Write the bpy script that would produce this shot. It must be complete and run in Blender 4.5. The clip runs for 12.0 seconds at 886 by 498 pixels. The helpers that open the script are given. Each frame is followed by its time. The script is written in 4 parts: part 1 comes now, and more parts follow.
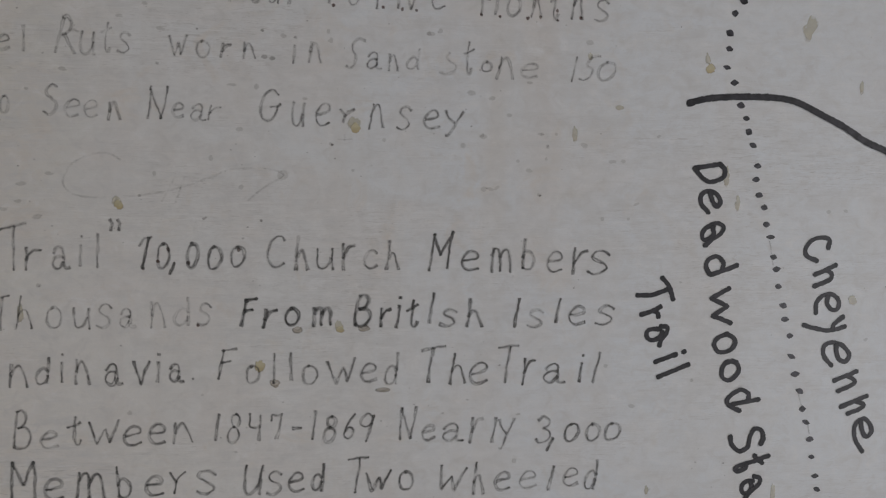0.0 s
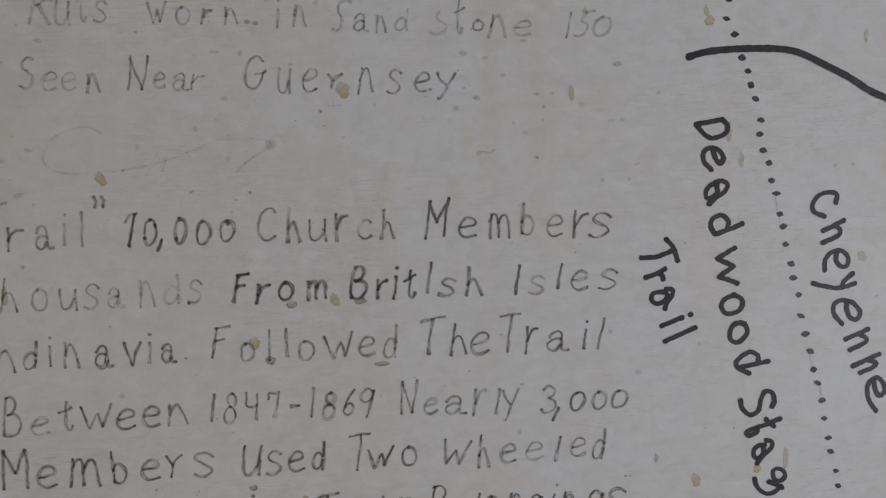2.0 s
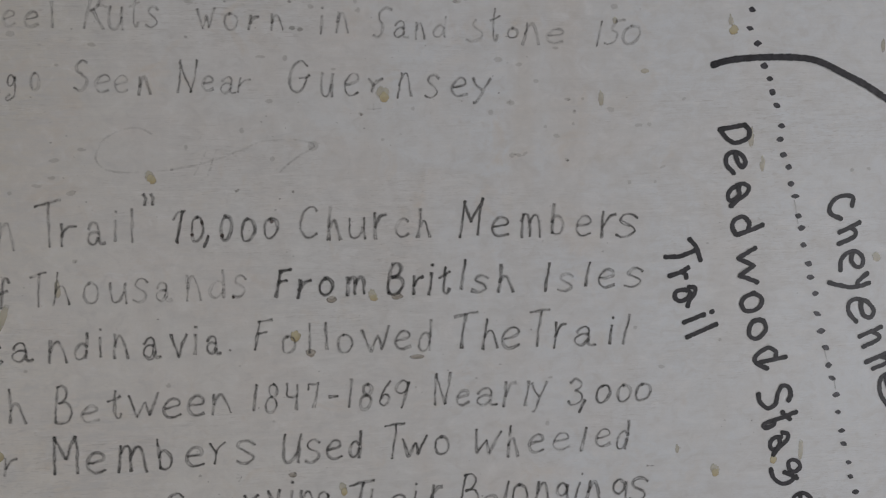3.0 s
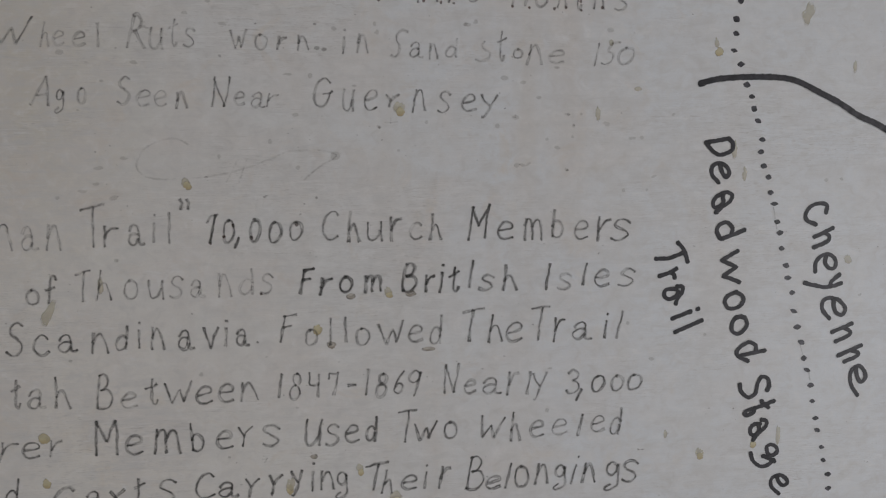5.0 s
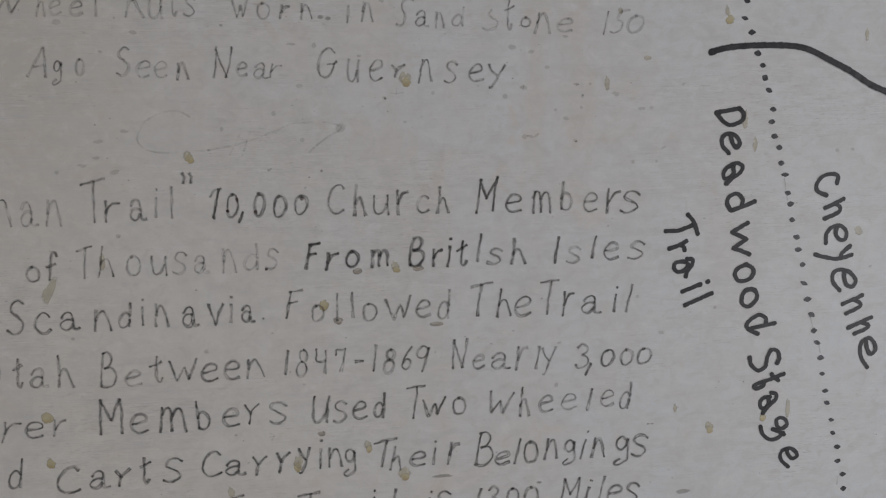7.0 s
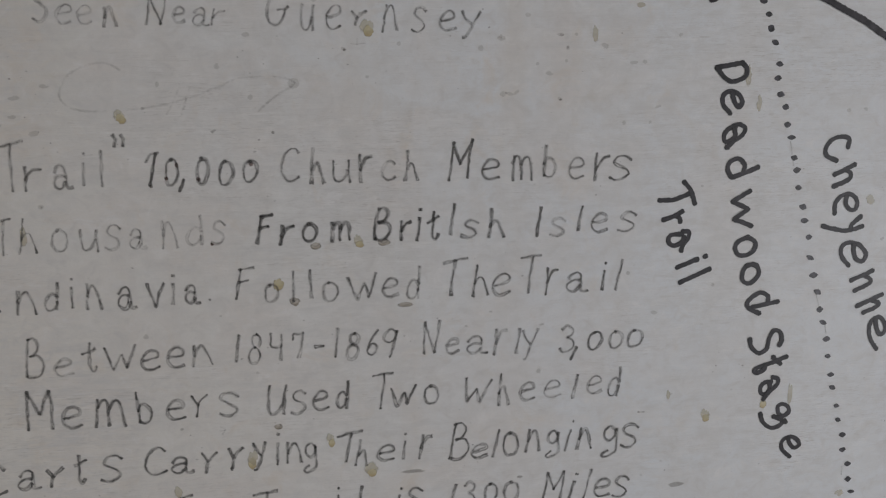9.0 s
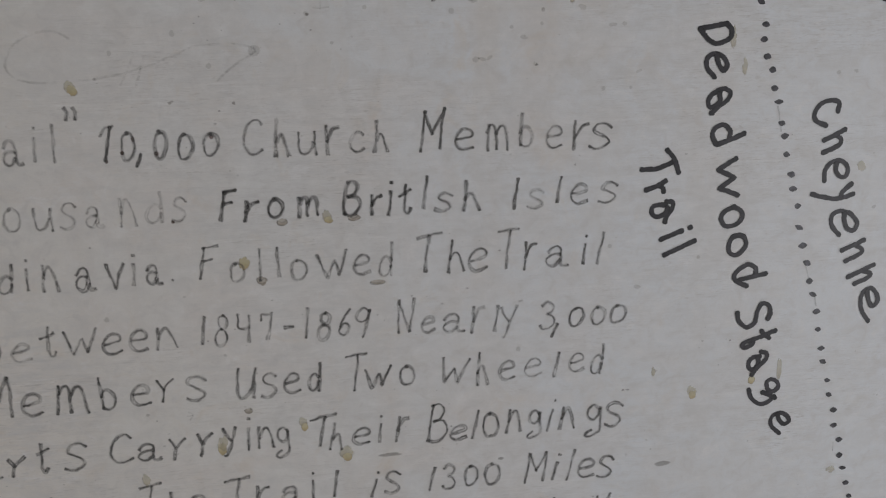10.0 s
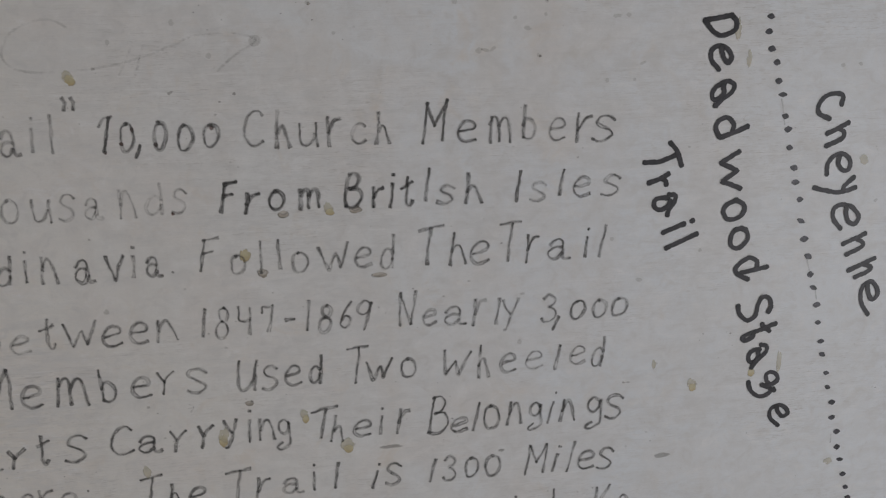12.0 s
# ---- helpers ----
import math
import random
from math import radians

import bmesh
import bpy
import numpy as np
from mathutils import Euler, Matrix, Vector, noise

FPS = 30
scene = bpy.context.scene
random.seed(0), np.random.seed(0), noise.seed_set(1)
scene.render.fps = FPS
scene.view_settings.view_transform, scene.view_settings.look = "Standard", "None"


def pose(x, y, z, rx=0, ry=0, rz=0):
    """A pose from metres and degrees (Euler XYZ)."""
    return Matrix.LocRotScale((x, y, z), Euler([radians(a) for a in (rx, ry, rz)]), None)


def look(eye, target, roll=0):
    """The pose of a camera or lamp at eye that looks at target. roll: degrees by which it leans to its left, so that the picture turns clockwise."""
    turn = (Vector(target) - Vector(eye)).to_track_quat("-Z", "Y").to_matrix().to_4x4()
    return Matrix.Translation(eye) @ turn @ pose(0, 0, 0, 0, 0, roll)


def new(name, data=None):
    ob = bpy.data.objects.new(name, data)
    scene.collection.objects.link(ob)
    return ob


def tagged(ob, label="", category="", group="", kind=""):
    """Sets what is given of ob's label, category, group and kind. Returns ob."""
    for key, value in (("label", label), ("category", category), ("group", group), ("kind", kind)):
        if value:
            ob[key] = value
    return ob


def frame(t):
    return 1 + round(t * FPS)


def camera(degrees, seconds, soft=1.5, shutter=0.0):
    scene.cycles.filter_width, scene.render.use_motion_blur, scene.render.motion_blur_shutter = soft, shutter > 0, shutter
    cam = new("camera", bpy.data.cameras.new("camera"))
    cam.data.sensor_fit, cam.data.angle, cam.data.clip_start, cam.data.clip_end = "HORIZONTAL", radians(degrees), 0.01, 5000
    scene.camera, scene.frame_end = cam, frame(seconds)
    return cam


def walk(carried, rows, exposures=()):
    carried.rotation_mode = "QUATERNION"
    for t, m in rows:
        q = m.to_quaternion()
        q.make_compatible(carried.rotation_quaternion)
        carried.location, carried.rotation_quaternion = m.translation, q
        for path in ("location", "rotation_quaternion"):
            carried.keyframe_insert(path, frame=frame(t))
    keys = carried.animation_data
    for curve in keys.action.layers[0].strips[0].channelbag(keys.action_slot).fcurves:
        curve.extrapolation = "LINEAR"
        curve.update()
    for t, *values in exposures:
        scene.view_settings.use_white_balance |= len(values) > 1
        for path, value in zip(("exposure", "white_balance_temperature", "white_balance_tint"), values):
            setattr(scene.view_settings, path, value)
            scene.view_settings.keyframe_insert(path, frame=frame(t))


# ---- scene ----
from mathutils.geometry import tessellate_polygon

cam = camera(68.0, 12.0, soft=1.15)
PATH = [
    (0.0, pose(-0.0006, -0.4164, 1.4994, 85.260, -0.348, -4.130)),
    (0.3, pose(-0.0050, -0.4189, 1.4935, 85.299, -0.014, -3.975)),
    (0.5, pose(-0.0068, -0.4186, 1.4961, 85.552, 0.261, -4.029)),
    (0.7, pose(-0.0052, -0.4183, 1.4978, 85.761, 0.620, -4.029)),
    (1.0, pose(-0.0013, -0.4135, 1.4922, 85.920, 1.068, -4.054)),
    (1.3, pose(0.0010, -0.4078, 1.4868, 85.744, 1.283, -4.008)),
    (1.5, pose(-0.0019, -0.4041, 1.4830, 85.432, 1.336, -4.283)),
    (1.7, pose(-0.0016, -0.4053, 1.4882, 84.981, 1.476, -4.399)),
    (2.0, pose(0.0015, -0.4049, 1.4824, 84.650, 1.589, -4.391)),
    (2.3, pose(0.0016, -0.4107, 1.4902, 84.541, 1.609, -4.438)),
    (2.5, pose(-0.0063, -0.4138, 1.4862, 84.539, 1.470, -4.437)),
    (2.7, pose(-0.0149, -0.4164, 1.4864, 84.346, 1.390, -4.485)),
    (3.0, pose(-0.0230, -0.4204, 1.4859, 84.298, 1.142, -4.565)),
    (3.2, pose(-0.0259, -0.4231, 1.4861, 84.128, 1.062, -4.573)),
    (4.8, pose(-0.0408, -0.4631, 1.4959, 83.928, 0.781, -5.090)),
    (5.0, pose(-0.0373, -0.4583, 1.4938, 83.954, 0.795, -5.072)),
    (5.3, pose(-0.0325, -0.4549, 1.4941, 84.007, 1.057, -5.190)),
    (5.5, pose(-0.0343, -0.4568, 1.4984, 83.922, 0.961, -5.156)),
    (5.7, pose(-0.0320, -0.4558, 1.4919, 83.799, 1.145, -5.317)),
    (6.0, pose(-0.0336, -0.4563, 1.4882, 83.711, 1.292, -5.285)),
    (6.3, pose(-0.0379, -0.4567, 1.4880, 83.527, 1.285, -5.158)),
    (6.5, pose(-0.0388, -0.4556, 1.4872, 83.404, 1.244, -5.356)),
    (6.7, pose(-0.0416, -0.4538, 1.4839, 83.187, 1.260, -5.376)),
    (7.0, pose(-0.0457, -0.4518, 1.4830, 82.930, 1.207, -5.556)),
    (7.2, pose(-0.0458, -0.4502, 1.4826, 82.840, 1.178, -5.651)),
    (8.8, pose(-0.0341, -0.4131, 1.4788, 81.288, 1.338, -6.562)),
    (9.0, pose(-0.0290, -0.4059, 1.4723, 81.084, 1.289, -6.552)),
    (9.3, pose(-0.0222, -0.3964, 1.4649, 80.694, 1.799, -6.827)),
    (9.5, pose(-0.0188, -0.3947, 1.4651, 80.412, 1.908, -6.867)),
    (9.7, pose(-0.0183, -0.3922, 1.4618, 80.218, 1.859, -6.928)),
    (10.0, pose(-0.0127, -0.3919, 1.4624, 79.839, 2.147, -6.887)),
    (10.3, pose(-0.0139, -0.3936, 1.4594, 79.761, 2.320, -6.735)),
    (10.5, pose(-0.0199, -0.3949, 1.4609, 79.531, 2.310, -6.818)),
    (10.7, pose(-0.0264, -0.3936, 1.4606, 79.293, 2.166, -6.954)),
    (11.0, pose(-0.0276, -0.3848, 1.4664, 79.114, 2.038, -7.243)),
    (11.3, pose(-0.0294, -0.3749, 1.4619, 78.906, 1.851, -7.554)),
    (11.5, pose(-0.0269, -0.3752, 1.4568, 78.808, 1.853, -7.675)),
    (11.7, pose(-0.0192, -0.3810, 1.4617, 78.582, 1.978, -7.466)),
    (12.0, pose(-0.0164, -0.3890, 1.4658, 78.660, 1.883, -7.278)),
]
# the clip's camera opens up a little after its first seconds
walk(cam, PATH, [(0.0, -0.08), (3.2, -0.07), (4.8, -0.03), (7.2, -0.02), (8.8, -0.03), (12.0, -0.04)])

# ---- light: a dim room with one large window in its east wall ----
EYE = 1.5                      # height of the board's middle above the floor
world = bpy.data.worlds.new("world")
scene.world = world
world.use_nodes = True
sky = world.node_tree.nodes.new("ShaderNodeTexSky")
sky.sky_type, sky.sun_disc = "NISHITA", False
sky.sun_elevation, sky.sun_rotation = radians(38), radians(60)
world.node_tree.links.new(sky.outputs[0], world.node_tree.nodes["Background"].inputs[0])
world.node_tree.nodes["Background"].inputs[1].default_value = 0.1
sun = new("sun", bpy.data.lights.new("sun", "SUN"))
sun.data.energy, sun.data.angle, sun.data.color = 1.0, radians(12), (1.0, 0.95, 0.88)
sun.matrix_world = look((6, 4, 6), (0, 0, 0))
window_light = new("window_light", bpy.data.lights.new("window_light", "AREA"))
window_light.data.shape, window_light.data.size, window_light.data.size_y = "RECTANGLE", 1.5, 1.3
window_light.data.energy, window_light.data.color = 52.9, (0.95, 0.96, 1.0)
window_light.matrix_world = look((2.19, -2.2, 1.0), (0.0, -2.2, 1.0))

# ---- materials ----


def nodes_of(name, rough=0.6):
    m = bpy.data.materials.new(name)
    m.use_nodes = True
    nt = m.node_tree
    b = nt.nodes["Principled BSDF"]
    b.inputs["Roughness"].default_value = rough
    b.inputs["Specular IOR Level"].default_value = 0.3
    return m, nt, b


def node(nt, kind, **ins):
    n = nt.nodes.new(kind)
    for k, v in ins.items():
        n.inputs[k].default_value = v
    return n


def coords(nt, sx, sy, sz):
    tc = nt.nodes.new("ShaderNodeTexCoord")
    mp = nt.nodes.new("ShaderNodeMapping")
    mp.inputs["Scale"].default_value = (sx, sy, sz)
    nt.links.new(tc.outputs["Object"], mp.inputs["Vector"])
    return mp.outputs[0]


def noise_tex(nt, vec, scale, detail=4.0, rough=0.6, distort=0.0):
    n = node(nt, "ShaderNodeTexNoise", Scale=scale, Detail=detail, Roughness=rough, Distortion=distort)
    nt.links.new(vec, n.inputs["Vector"])
    return n.outputs[0]


def remap(nt, value, a, b, c=0.0, d=1.0):
    n = nt.nodes.new("ShaderNodeMapRange")
    for i, v in enumerate((a, b, c, d)):
        n.inputs[1 + i].default_value = v
    nt.links.new(value, n.inputs[0])
    return n.outputs[0]


def times(nt, a, b, kind="MULTIPLY"):
    n = nt.nodes.new("ShaderNodeMath")
    n.operation = kind
    n.use_clamp = False
    for i, v in enumerate((a, b)):
        if isinstance(v, float):
            n.inputs[i].default_value = v
        else:
            nt.links.new(v, n.inputs[i])
    return n.outputs[0]


def blend(nt, fac, a, b):
    n = nt.nodes.new("ShaderNodeMix")
    n.data_type = "RGBA"
    nt.links.new(fac, n.inputs[0])
    for i, v in ((6, a), (7, b)):
        if isinstance(v, tuple):
            n.inputs[i].default_value = (*v, 1)
        else:
            nt.links.new(v, n.inputs[i])
    return n.outputs[2]


def see_through(nt, b, alpha):
    """Let what lies beneath show where alpha is low."""
    nt.links.new(remap(nt, alpha, 0.0, 1.0), b.inputs["Alpha"])


def board_paint():
    """White paint brushed on sideways, yellowed in drifts, dirty, thin over the upright grain of the wood."""
    m, nt, b = nodes_of("old_white_paint", 0.55)
    plain = coords(nt, 1, 1, 1)
    streak = noise_tex(nt, coords(nt, 22, 1, 90), 2.0, 6, 0.65, 0.8)
    hair = noise_tex(nt, coords(nt, 75, 1, 560), 1.6, 4, 0.68, 1.2)
    bristle = noise_tex(nt, coords(nt, 30, 1, 700), 1.0, 5, 0.7, 0.6)
    combed = noise_tex(nt, coords(nt, 7, 1, 16), 1.0, 4, 0.6, 0.6)
    blotch = noise_tex(nt, coords(nt, 90, 1, 120), 1.0, 5, 0.62, 0.7)
    rust = noise_tex(nt, coords(nt, 34, 1, 34), 1.0, 6, 0.66, 0.9)
    cloud = noise_tex(nt, plain, 4.0, 4, 0.55)
    where = noise_tex(nt, plain, 9.0, 3, 0.5, 0.5)
    mottle = noise_tex(nt, coords(nt, 50, 1, 75), 1.0, 6, 0.7, 0.8)
    warm = noise_tex(nt, coords(nt, 16, 1, 22), 1.0, 5, 0.6, 0.8)
    rising = noise_tex(nt, coords(nt, 26, 1, 3.2), 1.0, 4, 0.6, 0.5)
    grime = noise_tex(nt, coords(nt, 14, 1, 30), 1.0, 7, 0.72, 0.8)
    dust = noise_tex(nt, plain, 420.0, 3, 0.6)
    grain = noise_tex(nt, coords(nt, 900, 1, 1300), 1.0, 3, 0.7)
    # yellower paint towards the lower west corner of the board
    sep = nt.nodes.new("ShaderNodeSeparateXYZ")
    nt.links.new(plain, sep.inputs[0])
    slope = times(nt, sep.outputs["X"], times(nt, sep.outputs["Z"], 0.3), "ADD")
    drift = times(nt, remap(nt, slope, -0.30, 0.06, 1.0, 0.0), remap(nt, cloud, 0.3, 0.7, 0.6, 1.0))
    c = blend(nt, drift, PAINT_A, PAINT_B)
    # brown yellowing along the upper west side, darkened further to paint in lens vignette
    brown_vignette = times(nt, remap(nt, times(nt, sep.outputs["X"], times(nt, cloud, 0.08), "ADD"), -0.13, -0.25, 0, 0.8), remap(nt, sep.outputs["Z"], -0.08, 0.04, 0, 1))
    c = blend(nt, brown_vignette, c, (0.545, 0.505, 0.43))
    # a run of brown water that once came down the board
    run = nt.nodes.new("ShaderNodeMath")
    run.operation = "ABSOLUTE"
    nt.links.new(times(nt, times(nt, sep.outputs["X"], -0.100, "ADD"), times(nt, cloud, 0.018), "ADD"), run.inputs[0])
    wet = times(nt, remap(nt, run.outputs[0], 0.003, 0.017, 1.0, 0.0), remap(nt, sep.outputs["Z"], -0.06, 0.09, 0.0, 0.7))
    c = blend(nt, times(nt, wet, remap(nt, mottle, 0.3, 0.65, 0.4, 1.0)), c, (0.60, 0.535, 0.485))
    # the yellowing thins out towards the east
    soiled = remap(nt, sep.outputs["X"], 0.06, 0.28, 1.0, 0.25)
    c = blend(nt, times(nt, remap(nt, warm, 0.42, 0.70, 0, 0.75), soiled), c, PAINT_E)
    c = blend(nt, times(nt, remap(nt, rising, 0.50, 0.72, 0, 0.65), soiled), c, PAINT_F)
    c = blend(nt, remap(nt, mottle, 0.45, 0.70, 0, 0.7), c, PAINT_C)
    c = blend(nt, remap(nt, mottle, 0.42, 0.28, 0, 0.7), c, (0.71, 0.705, 0.715))
    c = blend(nt, remap(nt, blotch, 0.52, 0.72, 0, 0.6), c, (0.545, 0.53, 0.525))
    c = blend(nt, remap(nt, blotch, 0.46, 0.28, 0, 0.5), c, (0.71, 0.70, 0.70))
    c = blend(nt, times(nt, remap(nt, rust, 0.56, 0.76, 0, 0.55), soiled), c, (0.60, 0.53, 0.46))
    c = blend(nt, times(nt, remap(nt, streak, 0.46, 0.72, 0, 0.8), remap(nt, where, 0.35, 0.6)), c, PAINT_D)
    c = blend(nt, remap(nt, grime, 0.6, 0.8, 0, 0.4), c, (0.46, 0.42, 0.36))
    c = blend(nt, times(nt, remap(nt, hair, 0.54, 0.72, 0, 0.85), remap(nt, combed, 0.46, 0.64)), c, (0.43, 0.41, 0.40))
    c = blend(nt, times(nt, remap(nt, bristle, 0.44, 0.26, 0, 0.7), remap(nt, combed, 0.42, 0.62, 0.15, 1.0)), c, (0.73, 0.725, 0.73))
    c = blend(nt, times(nt, remap(nt, bristle, 0.55, 0.76, 0, 0.6), remap(nt, combed, 0.42, 0.62, 0.15, 1.0)), c, (0.48, 0.465, 0.455))
    c = blend(nt, remap(nt, grain, 0.55, 0.8, 0, 0.45), c, (0.47, 0.455, 0.44))
    c = blend(nt, remap(nt, dust, 0.66, 0.8, 0, 0.4), c, (0.40, 0.37, 0.34))
    nt.links.new(c, b.inputs["Base Color"])
    nt.links.new(remap(nt, streak, 0.3, 0.7, 0.45, 0.62), b.inputs["Roughness"])
    bump = node(nt, "ShaderNodeBump", Strength=0.35, Distance=0.0004)
    relief = times(nt, times(nt, times(nt, streak, 0.5), times(nt, bristle, 0.35), "ADD"), times(nt, times(nt, hair, 0.4), times(nt, mottle, 0.4), "ADD"), "ADD")
    nt.links.new(relief, bump.inputs["Height"])
    nt.links.new(bump.outputs[0], b.inputs["Normal"])
    return m


PAINT_A, PAINT_B = (0.642, 0.662, 0.695), (0.675, 0.64, 0.59)
PAINT_E, PAINT_F = (0.64, 0.603, 0.58), (0.605, 0.575, 0.55)
PAINT_C, PAINT_D = (0.585, 0.577, 0.575), (0.56, 0.556, 0.56)


def ink(name, colour, light, cover, worn, rough_edge):
    """Hand-drawn ink: cover is how much of it is left, worn how patchy it is, rough_edge how far its rims fray."""
    m, nt, b = nodes_of(name, 0.5)
    patch = noise_tex(nt, coords(nt, 110, 1, 110), 1.0, 4, 0.65, 0.6)
    grain = noise_tex(nt, coords(nt, 500, 1, 1100), 1.0, 3, 0.7)
    pressed = nt.nodes.new("ShaderNodeAttribute")
    pressed.attribute_name = "dark"
    side = nt.nodes.new("ShaderNodeAttribute")
    side.attribute_name = "across"
    rim = nt.nodes.new("ShaderNodeMath")
    rim.operation = "ABSOLUTE"
    nt.links.new(side.outputs["Fac"], rim.inputs[0])
    frayed = times(nt, rim.outputs[0], remap(nt, grain, 0.3, 0.7, -rough_edge, rough_edge), "ADD")
    body = remap(nt, frayed, 1.0 - 0.9 * rough_edge, 1.0 + 0.1 * rough_edge, 1.0, 0.0)
    info = nt.nodes.new("ShaderNodeObjectInfo")
    each = remap(nt, info.outputs["Random"], 0, 1, 0.78, 1.10)
    left = times(nt, times(nt, remap(nt, patch, 0.3, 0.7, cover - worn, cover + worn), each), pressed.outputs["Fac"])
    left = times(nt, left, remap(nt, grain, 0.3, 0.62, 0.6, 1.0))
    nt.links.new(blend(nt, remap(nt, patch, 0.35, 0.7), colour, light), b.inputs["Base Color"])
    see_through(nt, b, times(nt, left, body))
    return m


def marker_ink(name):
    """Felt marker: bluish black, thinner in streaks along the stroke, dense at its rims, a little shiny."""
    m, nt, b = nodes_of(name, 0.5)
    patch = noise_tex(nt, coords(nt, 150, 1, 150), 1.0, 4, 0.65, 0.6)
    grain = noise_tex(nt, coords(nt, 600, 1, 900), 1.0, 3, 0.7)
    side = nt.nodes.new("ShaderNodeAttribute")
    side.attribute_name = "across"
    rim = nt.nodes.new("ShaderNodeMath")
    rim.operation = "ABSOLUTE"
    nt.links.new(side.outputs["Fac"], rim.inputs[0])
    frayed = times(nt, rim.outputs[0], remap(nt, grain, 0.3, 0.7, -0.2, 0.2), "ADD")
    pressed = nt.nodes.new("ShaderNodeAttribute")
    pressed.attribute_name = "dark"
    thin = times(nt, remap(nt, patch, 0.36, 0.66), remap(nt, rim.outputs[0], 0.45, 0.9, 1.0, 0.15))
    thin = times(nt, thin, remap(nt, pressed.outputs["Fac"], 0.7, 1.15, 1.0, 0.3))
    c = blend(nt, thin, (0.012, 0.0115, 0.0145), (0.05, 0.046, 0.057))
    c = blend(nt, remap(nt, grain, 0.62, 0.8, 0, 0.5), c, (0.10, 0.097, 0.11))
    nt.links.new(c, b.inputs["Base Color"])
    see_through(nt, b, remap(nt, frayed, 0.80, 1.02, 1.0, 0.0))
    return m


def plain_ink(name, colour):
    m, nt, b = nodes_of(name, 0.42)
    grain = noise_tex(nt, coords(nt, 500, 1, 1100), 1.0, 3, 0.7)
    # random paler patches paint in the shine on the dots
    gleam = noise_tex(nt, coords(nt, 240, 1, 240), 1.0, 3, 0.6)
    c = blend(nt, remap(nt, gleam, 0.42, 0.66), colour, tuple(4.2 * q for q in colour))
    c = blend(nt, remap(nt, grain, 0.5, 0.75, 0, 0.6), c, tuple(3 * q for q in colour))
    nt.links.new(c, b.inputs["Base Color"])
    see_through(nt, b, remap(nt, grain, 0.3, 0.6, 0.8, 1.0))
    return m


def stain_mat(name, colour, rim, cover):
    """A dried spot: soft uneven edge, a darker lower rim."""
    m, nt, b = nodes_of(name, 0.45)
    tc = nt.nodes.new("ShaderNodeTexCoord")
    mp = nt.nodes.new("ShaderNodeMapping")
    mp.inputs["Location"].default_value = (-1, 0, -1)
    mp.inputs["Scale"].default_value = (2, 0, 2)
    nt.links.new(tc.outputs["Generated"], mp.inputs["Vector"])
    far = nt.nodes.new("ShaderNodeVectorMath")
    far.operation = "LENGTH"
    nt.links.new(mp.outputs[0], far.inputs[0])
    spots = noise_tex(nt, coords(nt, 1, 1, 1), 170.0, 4, 0.6)
    edge = remap(nt, times(nt, far.outputs["Value"], remap(nt, spots, 0.3, 0.7, -0.22, 0.22), "ADD"), 0.74, 0.98, 1.0, 0.0)
    alpha = times(nt, times(nt, edge, remap(nt, spots, 0.3, 0.6, 0.75, 1.0)), cover)
    sep = nt.nodes.new("ShaderNodeSeparateXYZ")
    nt.links.new(mp.outputs[0], sep.inputs[0])
    nt.links.new(blend(nt, remap(nt, sep.outputs["Z"], 0.2, -0.7), colour, rim), b.inputs["Base Color"])
    see_through(nt, b, alpha)
    return m


def speck_mat(name, colour, thin, thick):
    m, nt, b = nodes_of(name, 0.7)
    b.inputs["Base Color"].default_value = (*colour, 1)
    geo = nt.nodes.new("ShaderNodeNewGeometry")
    see_through(nt, b, remap(nt, geo.outputs["Random Per Island"], 0, 1, thin, thick))
    return m


def plain_wall(name, colour, scale):
    m, nt, b = nodes_of(name, 0.8)
    v = coords(nt, 1, 1, 1)
    c = blend(nt, remap(nt, noise_tex(nt, v, scale, 5), 0.3, 0.7), colour, tuple(0.86 * q for q in colour))
    nt.links.new(c, b.inputs["Base Color"])
    bump = node(nt, "ShaderNodeBump", Strength=0.2, Distance=0.002)
    nt.links.new(noise_tex(nt, v, scale * 30, 4), bump.inputs["Height"])
    nt.links.new(bump.outputs[0], b.inputs["Normal"])
    return m


PAINT = board_paint()
FAINT = ink("faded_pencil", (0.11, 0.105, 0.102), (0.20, 0.19, 0.185), 0.35, 0.30, 0.65)
MID = ink("worn_grey_ink", (0.09, 0.087, 0.087), (0.17, 0.165, 0.163), 0.62, 0.42, 0.55)
SOFT = ink("soft_grey_ink", (0.095, 0.091, 0.09), (0.175, 0.168, 0.165), 0.51, 0.40, 0.6)
HALF = ink("half_faded_ink", (0.10, 0.096, 0.094), (0.18, 0.173, 0.17), 0.42, 0.34, 0.62)
DARK = ink("dark_grey_ink", (0.055, 0.053, 0.054), (0.11, 0.106, 0.105), 0.70, 0.42, 0.5)
MARKER = marker_ink("black_marker")
BLOT = plain_ink("black_marker_dot", (0.019, 0.018, 0.022))
GHOST = ink("ghost_pencil", (0.26, 0.25, 0.24), (0.34, 0.33, 0.32), 0.19, 0.3, 0.9)
TAN = stain_mat("tan_stain", (0.58, 0.52, 0.35), (0.50, 0.41, 0.22), 0.8)
PALE = stain_mat("pale_stain", (0.585, 0.55, 0.43), (0.54, 0.485, 0.36), 0.5)
BLISTER = stain_mat("blister_skin", (0.60, 0.56, 0.50), (0.42, 0.37, 0.30), 0.7)
RING = ink("brown_ring", (0.11, 0.085, 0.07), (0.2, 0.165, 0.13), 0.55, 0.4, 0.7)
SMEAR = stain_mat("grey_smear", (0.25, 0.24, 0.22), (0.26, 0.25, 0.23), 0.4)
